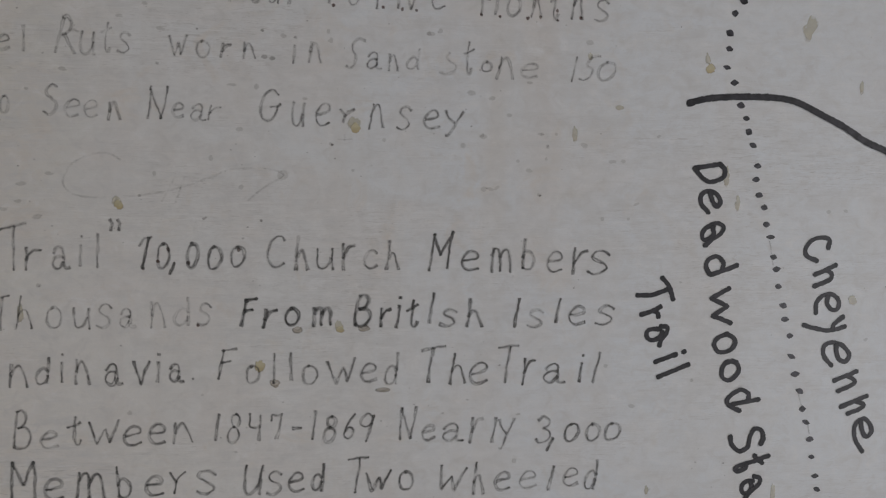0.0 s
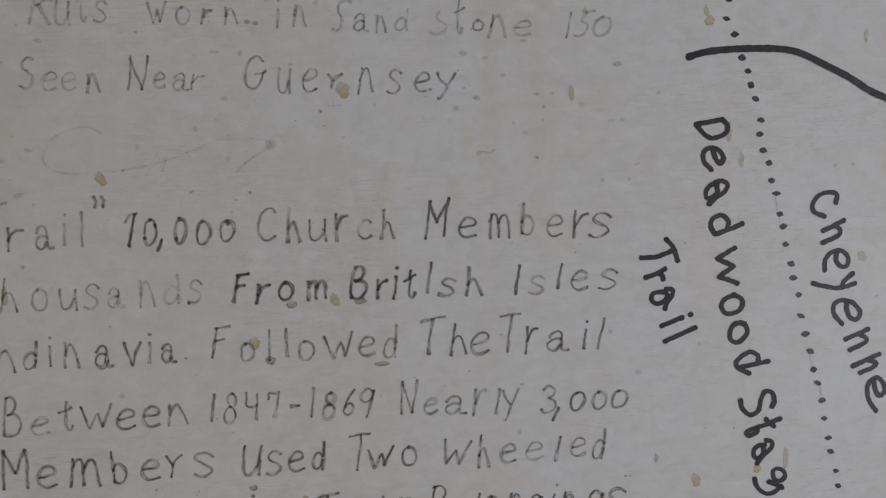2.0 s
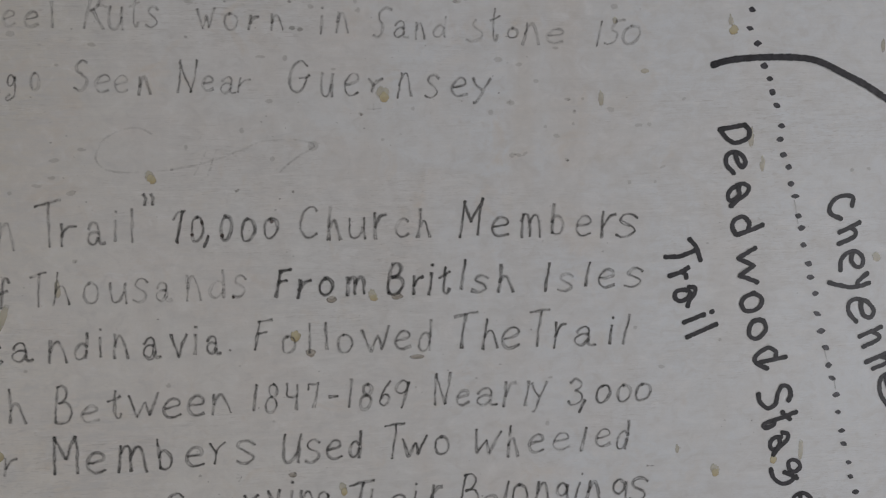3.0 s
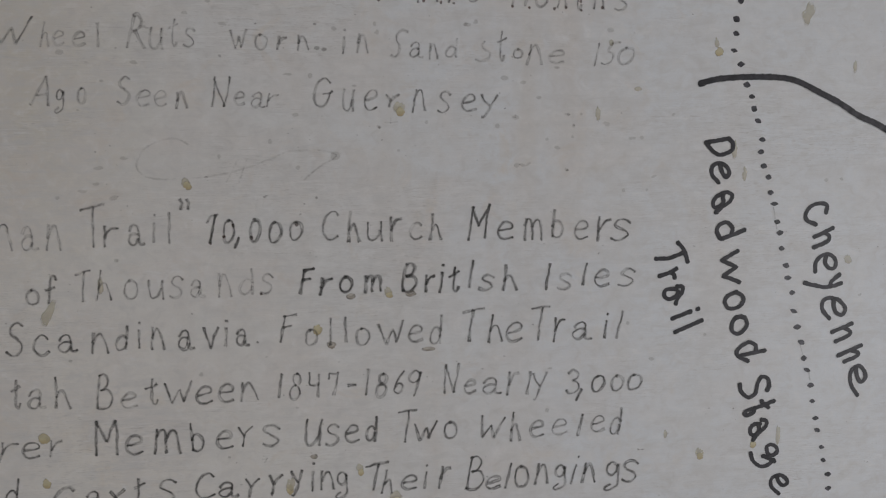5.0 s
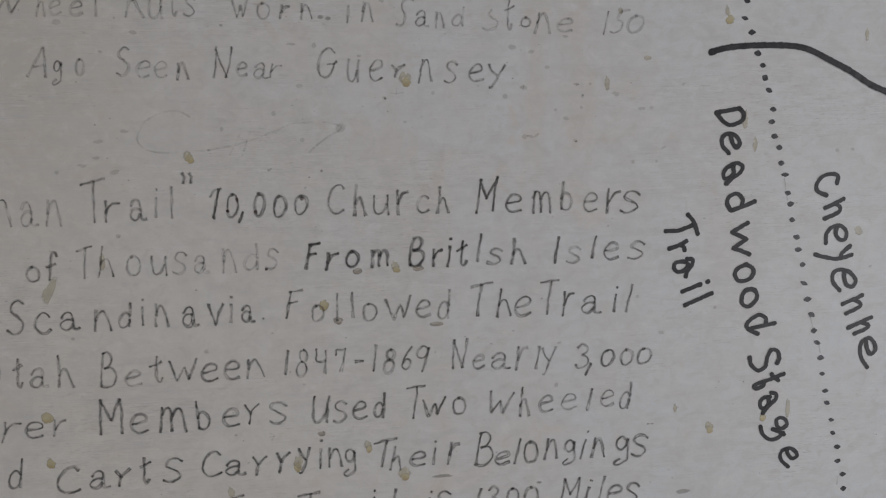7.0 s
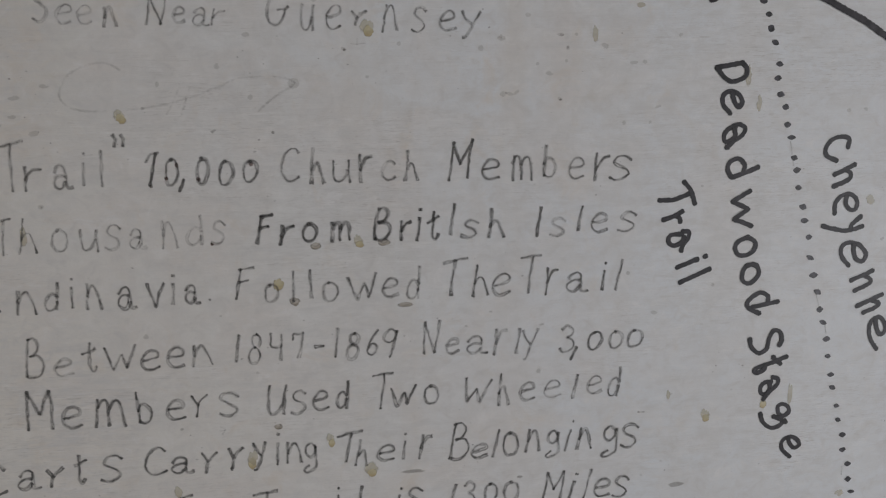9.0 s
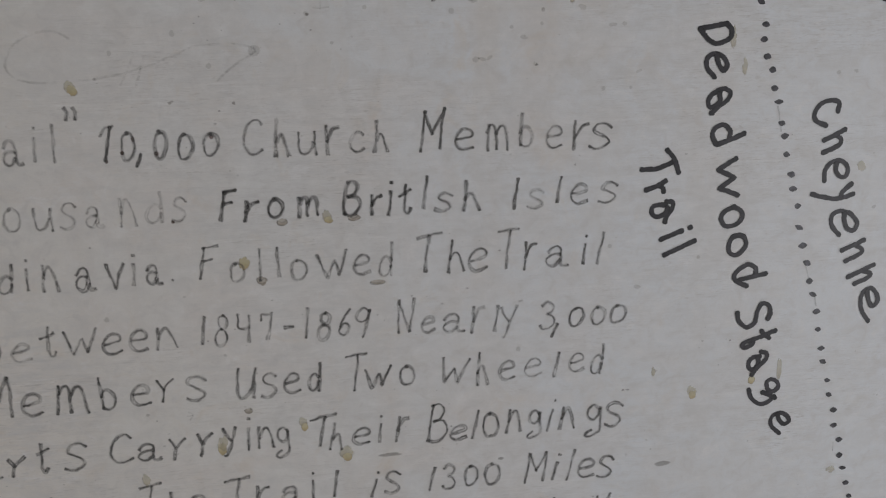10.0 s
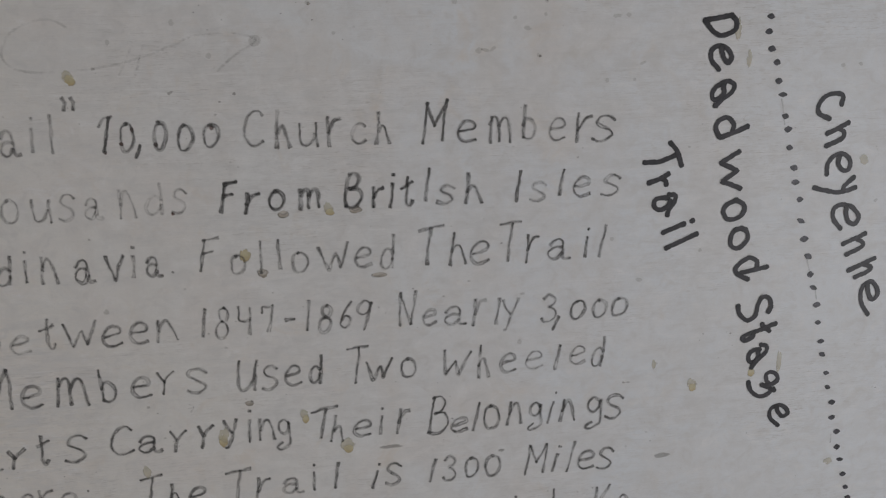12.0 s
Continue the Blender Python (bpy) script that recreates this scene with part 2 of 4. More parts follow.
SPECK = speck_mat("dirt_speck", (0.22, 0.19, 0.16), 0.1, 0.45)
RUST = speck_mat("rust_point", (0.13, 0.06, 0.05), 0.55, 0.75)
SMUDGE = stain_mat("soft_smudge", (0.44, 0.41, 0.38), (0.36, 0.33, 0.30), 0.21)
WALL = plain_wall("wall_plaster", (0.55, 0.53, 0.5), 3.0)
FLOOR = plain_wall("floor_screed", (0.42, 0.40, 0.37), 2.0)

# ---- the room that closes the place ----


def mesh_of(name, verts, faces, mat):
    me = bpy.data.meshes.new(name)
    me.from_pydata([tuple(v) for v in verts], [], faces)
    me.materials.append(mat)
    me.update()
    return me


def box_bm(bm, lo, hi):
    m = Matrix.LocRotScale([(a + b) / 2 for a, b in zip(lo, hi)], None, [b - a for a, b in zip(lo, hi)])
    bmesh.ops.create_cube(bm, size=1, matrix=m)


def boxes(name, mat, label, *pairs):
    bm = bmesh.new()
    for lo, hi in pairs:
        box_bm(bm, lo, hi)
    me = bpy.data.meshes.new(name)
    bm.to_mesh(me)
    bm.free()
    me.materials.append(mat)
    return tagged(new(name, me), label, name.split("_")[0], kind="structure")


X0, X1, Y0, Y1, H = -2.2, 2.2, -3.4, 0.03, 2.5
boxes("floor", FLOOR, "plain grey floor of the room", ((X0 - 0.2, Y0 - 0.2, -0.1), (X1 + 0.2, Y1 + 0.2, 0)))
boxes("ceiling", WALL, "plain pale ceiling of the room", ((X0 - 0.2, Y0 - 0.2, H), (X1 + 0.2, Y1 + 0.2, H + 0.1)))
boxes("wall_north", WALL, "plain pale wall behind the board", ((X0, Y1, 0), (X1, Y1 + 0.2, H)))
boxes("wall_south", WALL, "plain pale wall of the room", ((X0, Y0 - 0.2, 0), (X1, Y0, H)))
boxes("wall_west", WALL, "plain pale wall of the room", ((X0 - 0.2, Y0 - 0.2, 0), (X0, Y1 + 0.2, H)))
WIN = (-3.0, -1.4, 0.3, 1.7)
boxes("wall_east", WALL, "plain pale wall with a window opening",
      ((X1, Y0 - 0.2, 0), (X1 + 0.2, WIN[0], H)), ((X1, WIN[1], 0), (X1 + 0.2, Y1 + 0.2, H)),
      ((X1, WIN[0], 0), (X1 + 0.2, WIN[1], WIN[2])), ((X1, WIN[0], WIN[3]), (X1 + 0.2, WIN[1], H)))

# ---- the painted board ----
bm = bmesh.new()
box_bm(bm, (-0.70, 0.0, -0.52), (0.72, 0.018, 0.48))
bmesh.ops.bevel(bm, geom=bm.edges[:], offset=0.002, segments=2, affect="EDGES")
me = bpy.data.meshes.new("sign_board")
bm.to_mesh(me)
bm.free()
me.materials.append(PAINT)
board = new("sign_board", me)
board.location = (0, 0, EYE)
tagged(board, "white-painted wooden board with worn hand lettering, stained", "sign board")

LIFT = [0.00010]


def area(lp):
    x, y = lp[:, 0], lp[:, 1]
    return 0.5 * float(np.sum(x * np.roll(y, -1) - np.roll(x, -1) * y))


def even(lp, step):
    """The same outline with points at even steps."""
    q = np.vstack([lp, lp[:1]])
    s = np.concatenate([[0], np.cumsum(np.linalg.norm(np.diff(q, axis=0), axis=1))])
    n = max(8, int(s[-1] / step))
    u = np.linspace(0, s[-1], n, endpoint=False)
    return np.stack([np.interp(u, s, q[:, i]) for i in (0, 1)], 1)


def soften(lp, rounds):
    for _ in range(rounds):
        lp = (np.roll(lp, 1, 0) + 2 * lp + np.roll(lp, -1, 0)) / 4
    return lp


def filled(loops3):
    flat = [v for lp in loops3 for v in lp]
    return sum(0.5 * (flat[b] - flat[a]).cross(flat[c] - flat[a]).length for a, b, c in tessellate_polygon(loops3))


def bounded(loops):
    areas = [abs(area(np.array(lp))) for lp in loops]
    return areas[0] - sum(areas[1:])


def on_board(name, polys, mat, label="", over=None):
    """A flat painted mark: polys are lists of closed outlines in millimetres, the first the rim, the others its holes."""
    LIFT[0] = 0.00010 + (LIFT[0] * 1e6 + 3 - 100) % 120 * 1e-6
    verts, faces = [], []
    for loops in polys:
        loops3 = [[Vector((x, z, 0)) for x, z in lp] for lp in loops]
        if abs(filled(loops3) - bounded(loops)) > 0.1 * bounded(loops):
            loops = [soften(even(np.array(lp), 0.6), 3) for lp in loops]
            loops3 = [[Vector((x, z, 0)) for x, z in lp] for lp in loops]
        base = len(verts)
        for lp in loops:
            verts += [(x / 1000, -LIFT[0], z / 1000) for x, z in lp]
        for tri in tessellate_polygon(loops3):
            a, b, c = (Vector(verts[base + i]) for i in tri)
            if (b - a).cross(c - a).y > 0:
                tri = tri[::-1]
            faces.append([base + i for i in tri])
    ob = new(name, mesh_of(name, verts, faces, mat))
    ob.parent = over or board
    if label:
        ob["label"] = label
    return ob


# ---- lettering: the writer's own letter shapes, stroke by stroke, drawn with a pen ----


def curve(points):
    """A smooth line through some points."""
    p = [np.array(q, float) for q in points]
    p = [2 * p[0] - p[1]] + p + [2 * p[-1] - p[-2]]
    line = []
    for a, b, c, d in zip(p, p[1:], p[2:], p[3:]):
        for u in np.linspace(0, 1, 14, endpoint=False):
            line.append(0.5 * (2 * b + (c - a) * u + (2 * a - 5 * b + 4 * c - d) * u * u + (3 * b - a - 3 * c + d) * u ** 3))
    return np.array(line + [p[-2]])


SHAPES = {}


def shape(ch, strokes):
    """A letter in a box of 100 by 100: strokes parted by ';', those that begin with '/' run straight from point to point."""
    lines = []
    for stroke in strokes.split(";"):
        straight = stroke.strip().startswith("/")
        v = [float(n) / 100 for n in stroke.replace("/", " ").split()]
        p = list(zip(v[::2], v[1::2]))
        lines.append(np.array(p) if straight else curve(p))
    SHAPES[ch] = lines


shape("a", "8 70 26 93 50 100 66 86 68 50 66 12 80 2 100 6; 66 56 34 60 8 42 2 22 18 4 42 4 66 30")
shape("b", "14 100 10 50 4 4; 8 40 32 60 66 58 96 36 84 10 48 0 4 6")
shape("c", "95 80 70 98 36 92 8 60 6 30 30 4 65 2 98 18")
shape("d", "96 100 93 50 90 2; 90 48 60 62 24 50 4 25 15 6 45 2 75 14 91 34")
shape("e", "12 50 50 55 90 66 88 88 60 100 30 90 6 58 6 28 30 4 62 2 100 14")
shape("f", "100 84 86 98 62 97 48 78 44 40 36 0; 0 52 40 55 90 60")
shape("g", "90 86 56 100 20 88 20 66 50 54 80 64 90 86; 90 92 92 50 94 20 60 6 22 0 6 10 40 24")
shape("h", "22 100 14 50 4 0; 12 38 38 58 62 56 78 34 100 0")
shape("m", "10 100 6 50 2 2; 8 70 22 95 38 96 46 70 48 6; 48 66 66 94 84 92 92 64 98 2")
shape("n", "14 100 10 50 0 0; 8 48 32 86 58 96 78 66 100 2")
shape("o", "45 100 12 82 2 42 18 8 50 0 84 14 100 50 88 84 55 100 38 96")
shape("r", "12 100 10 50 3 0; 9 42 34 70 62 88 100 92")
shape("s", "100 84 70 100 30 96 14 74 40 57 78 42 90 22 62 4 30 0 0 8")
shape("t", "54 100 48 60 40 22 52 4 74 0 92 16; 0 62 50 70 100 80")
shape("u", "8 100 2 50 10 12 38 2 66 18 86 52; 96 98 92 50 97 0")
shape("v", "/0 100 45 0 100 96")
shape("w", "/0 90 28 0 55 66 66 6 100 100")
shape("y", "0 100 18 74 48 52; 100 100 62 55 22 4 6 0")
shape("A", "/62 98 0 4; /62 98 80 0; /26 36 74 40")
shape("B", "26 96 12 50 0 2; 22 96 55 100 76 84 60 62 28 54; 28 54 70 56 93 32 70 8 30 0 2 4")
shape("C", "96 86 76 100 40 92 8 58 6 26 30 2 64 0 98 12")
shape("D", "/0 97 1 50 0 0; 0 97 28 100 60 96 90 78 100 56 82 34 40 14 0 0")
shape("F", "/24 94 0 0; /16 94 100 100; /14 52 72 58")
shape("G", "86 84 60 100 20 84 2 45 14 10 45 0 75 20 84 48; 50 46 84 50 100 56")
shape("K", "/12 100 0 0; /100 96 20 44; /24 50 90 0")
shape("M", "/6 0 18 98; /18 96 50 40; /50 40 94 98; /96 98 86 2")
shape("N", "/4 0 14 96; /14 92 64 2; /64 2 100 100")
shape("R", "40 94 20 50 0 4; 38 96 60 100 78 84 66 62 32 50; 42 50 68 25 100 0")
shape("S", "92 90 62 100 26 88 20 68 52 52 84 32 72 10 36 0 0 12")
shape("T", "56 95 48 50 40 0; 0 90 48 96 100 100")
shape("U", "0 100 4 40 30 2 70 4 96 50 100 100")
shape("W", "/0 100 10 4 46 62 58 2 100 97")
shape("0", "50 100 16 84 2 45 16 8 46 0 82 18 100 56 86 90 52 100 42 98")
shape("3", "8 84 45 100 86 84 74 62 40 54 80 44 96 22 64 2 22 0 0 12")
shape("4", "6 100 0 56 40 48 90 54; 98 96 94 50 92 0")
shape("5", "/100 100 56 92; 56 92 34 58 66 46 62 18 30 2 0 4")
shape("6", "92 100 50 74 14 40 10 12 45 0 80 12 84 34 50 46 16 32")
shape("7", "2 74 8 98 50 95 100 98; /100 98 80 50 62 0")
shape("8", "60 99 26 92 22 70 48 55 78 66 84 88 56 100; 46 56 12 42 4 18 28 1 62 2 86 24 74 46 44 56")
shape("9", "90 88 55 100 12 84 8 64 40 54 76 66 92 92; 92 94 78 50 60 0")
# second ways of writing a letter: an r with two arms, a wide W and two kinds of S
VARIANTS = {"\u0155": "r", "\u0175": "W", "\u015b": "S", "\u015d": "S"}
shape("\u0155", "4 92 22 72 42 50; 100 96 68 76 44 50 36 22 32 0")
shape("\u0175", "/0 75 24 2 50 59 61 0 100 100")
shape("\u015d", "52 100 34 82 56 62 96 42 88 12 44 0 0 8")
shape("\u015b", "100 90 64 100 38 86 34 62 50 40 44 14 20 0 0 8")
# the marker's letters as they stand, written down the board
shape("marker D", "/0 83 85 100; 85 100 100 73 96 30 56 0 26 30 0 79")
shape("marker e1", "40 0 0 41 2 82 40 100 83 82 100 46 85 26 66 41 53 71 50 92")
shape("marker a1", "42 94 75 100 100 81 88 52 49 26 21 0; 52 90 18 83 0 54 10 26 35 30 54 52 49 78")
shape("marker d1", "100 48 60 24 16 0; 53 20 56 66 34 100 9 84 0 42 12 0")
shape("marker w", "/95 100 0 68 89 49 11 17 100 0")
shape("marker o1", "61 98 17 79 0 43 17 4 61 0 100 30 100 73 61 100")
shape("marker o2", "84 94 30 100 0 64 3 16 50 0 97 34 100 70 70 100 30 99")
shape("marker d2", "66 44 69 80 44 100 15 80 0 49 11 23 40 0; 100 52 55 39 18 27")
shape("marker S", "0 71 5 36 30 0 54 15 61 66 75 100 96 92 100 56 93 31")
shape("marker t", "100 91 53 61 12 38 0 19 9 0 29 16 34 42; 59 100 67 74 79 48")
shape("marker a2", "68 100 100 95 100 69 56 33 26 0; 64 79 26 79 0 59 8 28 38 28 58 54 50 74")
shape("marker g", "100 64 84 50 65 64 62 92 80 100 100 83 100 59 69 45 49 50; 61 45 91 22; 88 26 69 6 38 0 10 26 0 64")
shape("marker e2", "57 0 16 30 0 62 9 87 48 100 87 84 100 59 74 44 48 62 32 91")
shape("marker C", "98 55 100 88 70 100 25 92 0 59 5 26 45 0")
shape("marker h", "/100 100 0 54; 51 77 82 59 70 29 0 0")
shape("marker e3", "0 0 3 56 29 94 69 100 100 62 95 19 69 19 49 50 49 85")
shape("marker y", "90 100 71 45 69 0; 100 9 54 0 0 45")
shape("marker e4", "36 0 5 41 0 80 23 100 68 90 100 51 91 17 64 26 50 61 48 88")
shape("marker n1", "/100 100 0 50; 54 77 91 58 91 36 18 0")
shape("marker n2", "/100 100 0 44; 55 75 90 51 74 25 29 0")
shape("marker T", "70 100 90 62 100 0; 88 48 47 24 0 17")
shape("marker r", "100 100 63 69 0 33; 61 70 88 37 95 0")
shape("marker a3", "71 100 100 94 97 61 75 33 66 0; 63 87 10 78 0 44 25 26 66 44 75 72")


def along(q, step):
    """The same open line with points at even steps."""
    s = np.concatenate([[0], np.cumsum(np.linalg.norm(np.diff(q, axis=0), axis=1))])
    u = np.linspace(0, s[-1], max(4, int(s[-1] / step) + 1))
    return np.stack([np.interp(u, s, q[:, i]) for i in (0, 1)], 1)


def wobble(lp, size, reach, seed):
    return np.array([[x + size * noise.noise((x / reach, z / reach, seed)), z + size * noise.noise((x / reach, z / reach, seed + 40))] for x, z in lp])


SEED = [0.0]


def letter_lines(ch, cx, cz, w, h, slant, stroke):
    """The strokes of a letter that fills a box of w by h millimetres round (cx, cz)."""
    SEED[0] += 7.3
    dice = random.Random(int(SEED[0] * 10))
    rnd = [dice.uniform(-1, 1) for _ in range(5)]
    w, h = max(w - stroke, 0.4), max(h - stroke, 0.4)
    low, high = np.array([cx - w / 2, cz - h / 2]), np.array([cx + w / 2, cz + h / 2])

    def diagonal(a, b):
        return np.array([low + (high - low) * (a + (b - a) * u) for u in np.linspace(0, 1, 9)])

    if ch in "lI1,":
        lines = [diagonal(1, 0)]
    elif ch == "i":
        lines = [diagonal(0.70, 0), diagonal(1.0, 0.97)]
    elif ch == ".":
        lines = [np.array([[cx, cz], [cx + 0.3, cz - 0.2]])]
    elif ch == "-":
        lines = [np.array([[cx - w / 2, cz - 0.3], [cx, cz], [cx + w / 2, cz + 0.4]])]
    elif ch == '"':
        lines = [np.array([[cx + k * w / 3 - w / 8, cz + h / 2], [cx + k * w / 3 + w / 8, cz + h / 8], [cx + k * w / 3, cz - h / 2]]) for k in (-1, 1)]
    else:
        # a narrow letter keeps its own breadth before it is leaned
        wide = w / max(h, 1)
        made = []
        for q in SHAPES[ch]:
            q = (along(q, 0.02) - 0.5) * [wide, 1]
            q[:, 0] += q[:, 1] * (0.5 * slant + 0.04 * rnd[0]) + 0.07 * rnd[1] * q[:, 1] ** 2
            q[:, 0] *= 1 + 0.12 * rnd[2] * q[:, 1]
            q[:, 1] += 0.06 * rnd[3] * q[:, 0] + 0.06 * rnd[4] * q[:, 0] ** 2
            # every stroke is set down a little apart from the last
            mid, t = q.mean(0), math.radians(dice.gauss(0, 1.5))
            q = (q - mid) @ np.array([[math.cos(t), math.sin(t)], [-math.sin(t), math.cos(t)]]) + mid
            q += [dice.gauss(0, 0.01), dice.gauss(0, 0.01)]
            made.append(q)
        every = np.vstack(made)
        lo, hi = every.min(0), every.max(0)
        lines = [(q - (lo + hi) / 2) * (np.array([w, h]) / (hi - lo)) + [cx, cz] for q in made]
    out = []
    for q in lines:
        q = along(q, 0.5)
        q = wobble(q, 0.025 * min(h, 30), 0.5 * h + 2, SEED[0])
        out.append(wobble(q, 0.28 if stroke < 3 else 0.16, 2.2, SEED[0] + 3))
    return out


def retraced(q, off, seed):
    """A line drawn again beside itself; the distance between the two swings as the hand does."""
    t = np.gradient(q, axis=0)
    t /= np.linalg.norm(t, axis=1)[:, None] + 1e-9
    s = np.concatenate([[0], np.cumsum(np.linalg.norm(np.diff(q, axis=0), axis=1))])
    swing = np.array([off * (0.75 + 1.3 * noise.noise((d / 7.0, seed, 4.4))) for d in s])
    return q + np.stack([-t[:, 1], t[:, 0]], 1) * swing[:, None]


def pen(name, lines, width, mat, label="", over=None, seed=0.0, tone=1.0):
    """Ink strokes along lines given in millimetres. The ink lies thicker where the pen was set down and lifted."""
    verts, faces, across, dark = [], [], [], []
    if name == "letter" and width < 3:
        # thin pens went over each stroke twice, a little apart
        lines = [retraced(q, 0.23 * width * side, seed + side) for q in lines for side in (1, -1)]
        width *= 0.64
    for n, q in enumerate(lines):
        LIFT[0] = 0.00010 + (LIFT[0] * 1e6 + 7 - 100) % 210 * 1e-6
        t = np.gradient(q, axis=0)
        t /= np.linalg.norm(t, axis=1)[:, None] + 1e-9
        nrm = np.stack([-t[:, 1], t[:, 0]], 1)
        s = np.concatenate([[0], np.cumsum(np.linalg.norm(np.diff(q, axis=0), axis=1))])
        r = np.array([width / 2 * (1 + (0.35 if width < 3 else 0.16) * noise.noise((d / 4.5, n * 3.7, seed))) for d in s])
        ends = np.maximum(np.exp(-s / width), np.exp(-(s[-1] - s) / width) * 1.2)
        r *= 1 + 0.12 * ends
        k = tone * (np.array([0.80 + 0.35 * noise.noise((d / 6.0, n * 5.1 + 9, seed)) for d in s]) + 0.35 * ends)
        base = len(verts)
        for i in range(len(q)):
            for side in (1, 0, -1):
                x, z = q[i] + nrm[i] * r[i] * side
                verts.append((x / 1000, -LIFT[0] - 2e-6 * i, z / 1000))
                across.append(float(side))
                dark.append(k[i])
            if i:
                a = base + 3 * (i - 1)
                faces += [(a, a + 3, a + 4, a + 1), (a + 1, a + 4, a + 5, a + 2)]
        for at, way in ((0, -1), (len(q) - 1, 1)):
            rim = [base + 3 * at]
            for f in np.linspace(0, math.pi, 8)[1:-1]:
                x, z = q[at] + r[at] * (math.cos(f) * nrm[at] + way * math.sin(f) * t[at])
                rim.append(len(verts))
                verts.append((x / 1000, -LIFT[0] - 2e-6 * at, z / 1000))
                across.append(1.0)
                dark.append(k[at])
            rim.append(base + 3 * at + 2)
            # the two halves of the rim count the same distance from the middle
            faces += [(base + 3 * at + 1, a, b) if way < 0 else (base + 3 * at + 1, b, a) for a, b in zip(rim[:-2], rim[1:-1])]
            x, z = q[at] - nrm[at] * r[at]
            verts.append((x / 1000, -LIFT[0] - 2e-6 * at, z / 1000))
            across.append(1.0)
            dark.append(k[at])
            faces.append((base + 3 * at + 1, rim[-2], len(verts) - 1) if way < 0 else (base + 3 * at + 1, len(verts) - 1, rim[-2]))
    me = mesh_of(name, verts, faces, mat)
    for key, values in (("across", across), ("dark", dark)):
        me.attributes.new(key, "FLOAT", "POINT").data.foreach_set("value", values)
    ob = new(name, me)
    ob.parent = over or board
    if label:
        ob["label"] = label
    return ob


LOOKS = {FAINT.name: "faded grey", MID.name: "worn grey", SOFT.name: "pale grey", HALF.name: "half-faded grey", DARK.name: "dark grey", MARKER.name: "black marker"}
STROKE = {FAINT.name: 2.1, MID.name: 2.35, SOFT.name: 2.3, HALF.name: 2.1, DARK.name: 2.6, MARKER.name: 3.35}


def word(text, mat, slant, places, tones="", forms=""):
    """Letters one by one. tones: how much ink each letter has kept, 6 the usual; forms: the shapes of marker letters, written down the board."""
    whole = new("word")
    whole.parent = board
    said = "".join(VARIANTS.get(ch, ch) for ch in text)
    whole["label"] = "%s hand-lettered writing that reads %s" % (LOOKS[mat.name], said.replace('"', ""))
    stroke = STROKE[mat.name]
    drawn = ["marker " + f if len(f) < 3 else f[0] for f in forms.split()] or text
    for ch, (cx, cz, w, h), tone in zip(drawn, places, tones or "6" * len(text)):
        lines = letter_lines(ch, cx, cz, w, h, slant, stroke)
        pen("letter", lines, stroke, mat, over=whole, seed=SEED[0], tone=int(tone) / 6)


word('Four', FAINT, .1, [(-96.8, 125.2, 10.1, 21.9), (-84.9, 119.2, 7.4, 10.7), (-74.1, 119.3, 7.4, 11.0), (-63.2, 119.3, 6.1, 11.7)])
word('To', FAINT, .1, [(-38.7, 125.3, 11.6, 21.8), (-26.0, 119.6, 8.3, 11.8)])
word('Five', FAINT, .1, [(-7.7, 123.3, 10.4, 22.9), (2.1, 122.7, 3.8, 20.6), (10.3, 118.9, 9.1, 13.9), (26.0, 119.6, 9.8, 13.2)])
word('Months', HALF, .1, [(58.7, 121.7, 14.2, 23.2), (73.3, 116.6, 10.0, 13.7), (87.3, 116.2, 7.9, 13.8), (99.4, 118.1, 7.9, 20.3), (113.4, 120.4, 8.7, 23.4), (129.1, 115.4, 10.9, 14.9)])
word('\u0175heel', FAINT, .2, [(-273.6, 92.9, 26.9, 18.8), (-254.8, 90.6, 7.0, 17.1), (-245.7, 88.6, 8.7, 11.1), (-233.0, 88.1, 9.1, 10.7), (-221.0, 90.6, 2.5, 16.5)], '74546')
word('Ruts', FAINT, .15, [(-197.7, 92.9, 12.8, 24.1), (-184.4, 88.5, 10.0, 15.9), (-173.1, 91.9, 7.9, 19.9), (-163.3, 89.4, 9.7, 14.1)], '6545')
word('worn', FAINT, .05, [(-131.5, 88.3, 12.1, 14.9), (-116.7, 86.6, 9.6, 11.7), (-103.5, 85.9, 8.1, 10.3), (-89.4, 86.0, 8.9, 11.4)], '6667')
word('in', FAINT, .1, [(-62.4, 86.9, 3.8, 17.7), (-50.0, 85.8, 9.1, 14.1)], '55')
word('\u015band', FAINT, .15, [(-24.8, 86.0, 13.3, 19.7), (-13.6, 81.7, 10.7, 12.0), (-2.0, 80.6, 7.3, 12.0), (10.4, 83.0, 9.7, 14.6)], '5765')
word('\u015dtone', FAINT, .15, [(32.0, 80.9, 12.5, 15.1), (45.3, 84.4, 7.8, 21.5), (56.6, 79.3, 8.7, 8.3), (67.7, 78.5, 11.9, 15.2), (83.4, 77.4, 12.3, 10.7)], '47665')
word('150', FAINT, .3, [(112.4, 79.0, 5.6, 17.3), (122.0, 79.8, 15.3, 17.3), (133.4, 77.8, 13.0, 13.5)], '555')
word('Ago', FAINT, .2, [(-260.3, 54.8, 13.6, 21.0), (-248.2, 48.2, 8.1, 17.5), (-233.8, 51.6, 7.4, 12.0)], '554')
word('Seen', FAINT, .1, [(-207.2, 55.0, 10.4, 20.1), (-194.6, 50.3, 9.7, 12.5), (-184.0, 49.7, 9.4, 12.1), (-170.6, 48.5, 8.7, 12.9)], '6546')
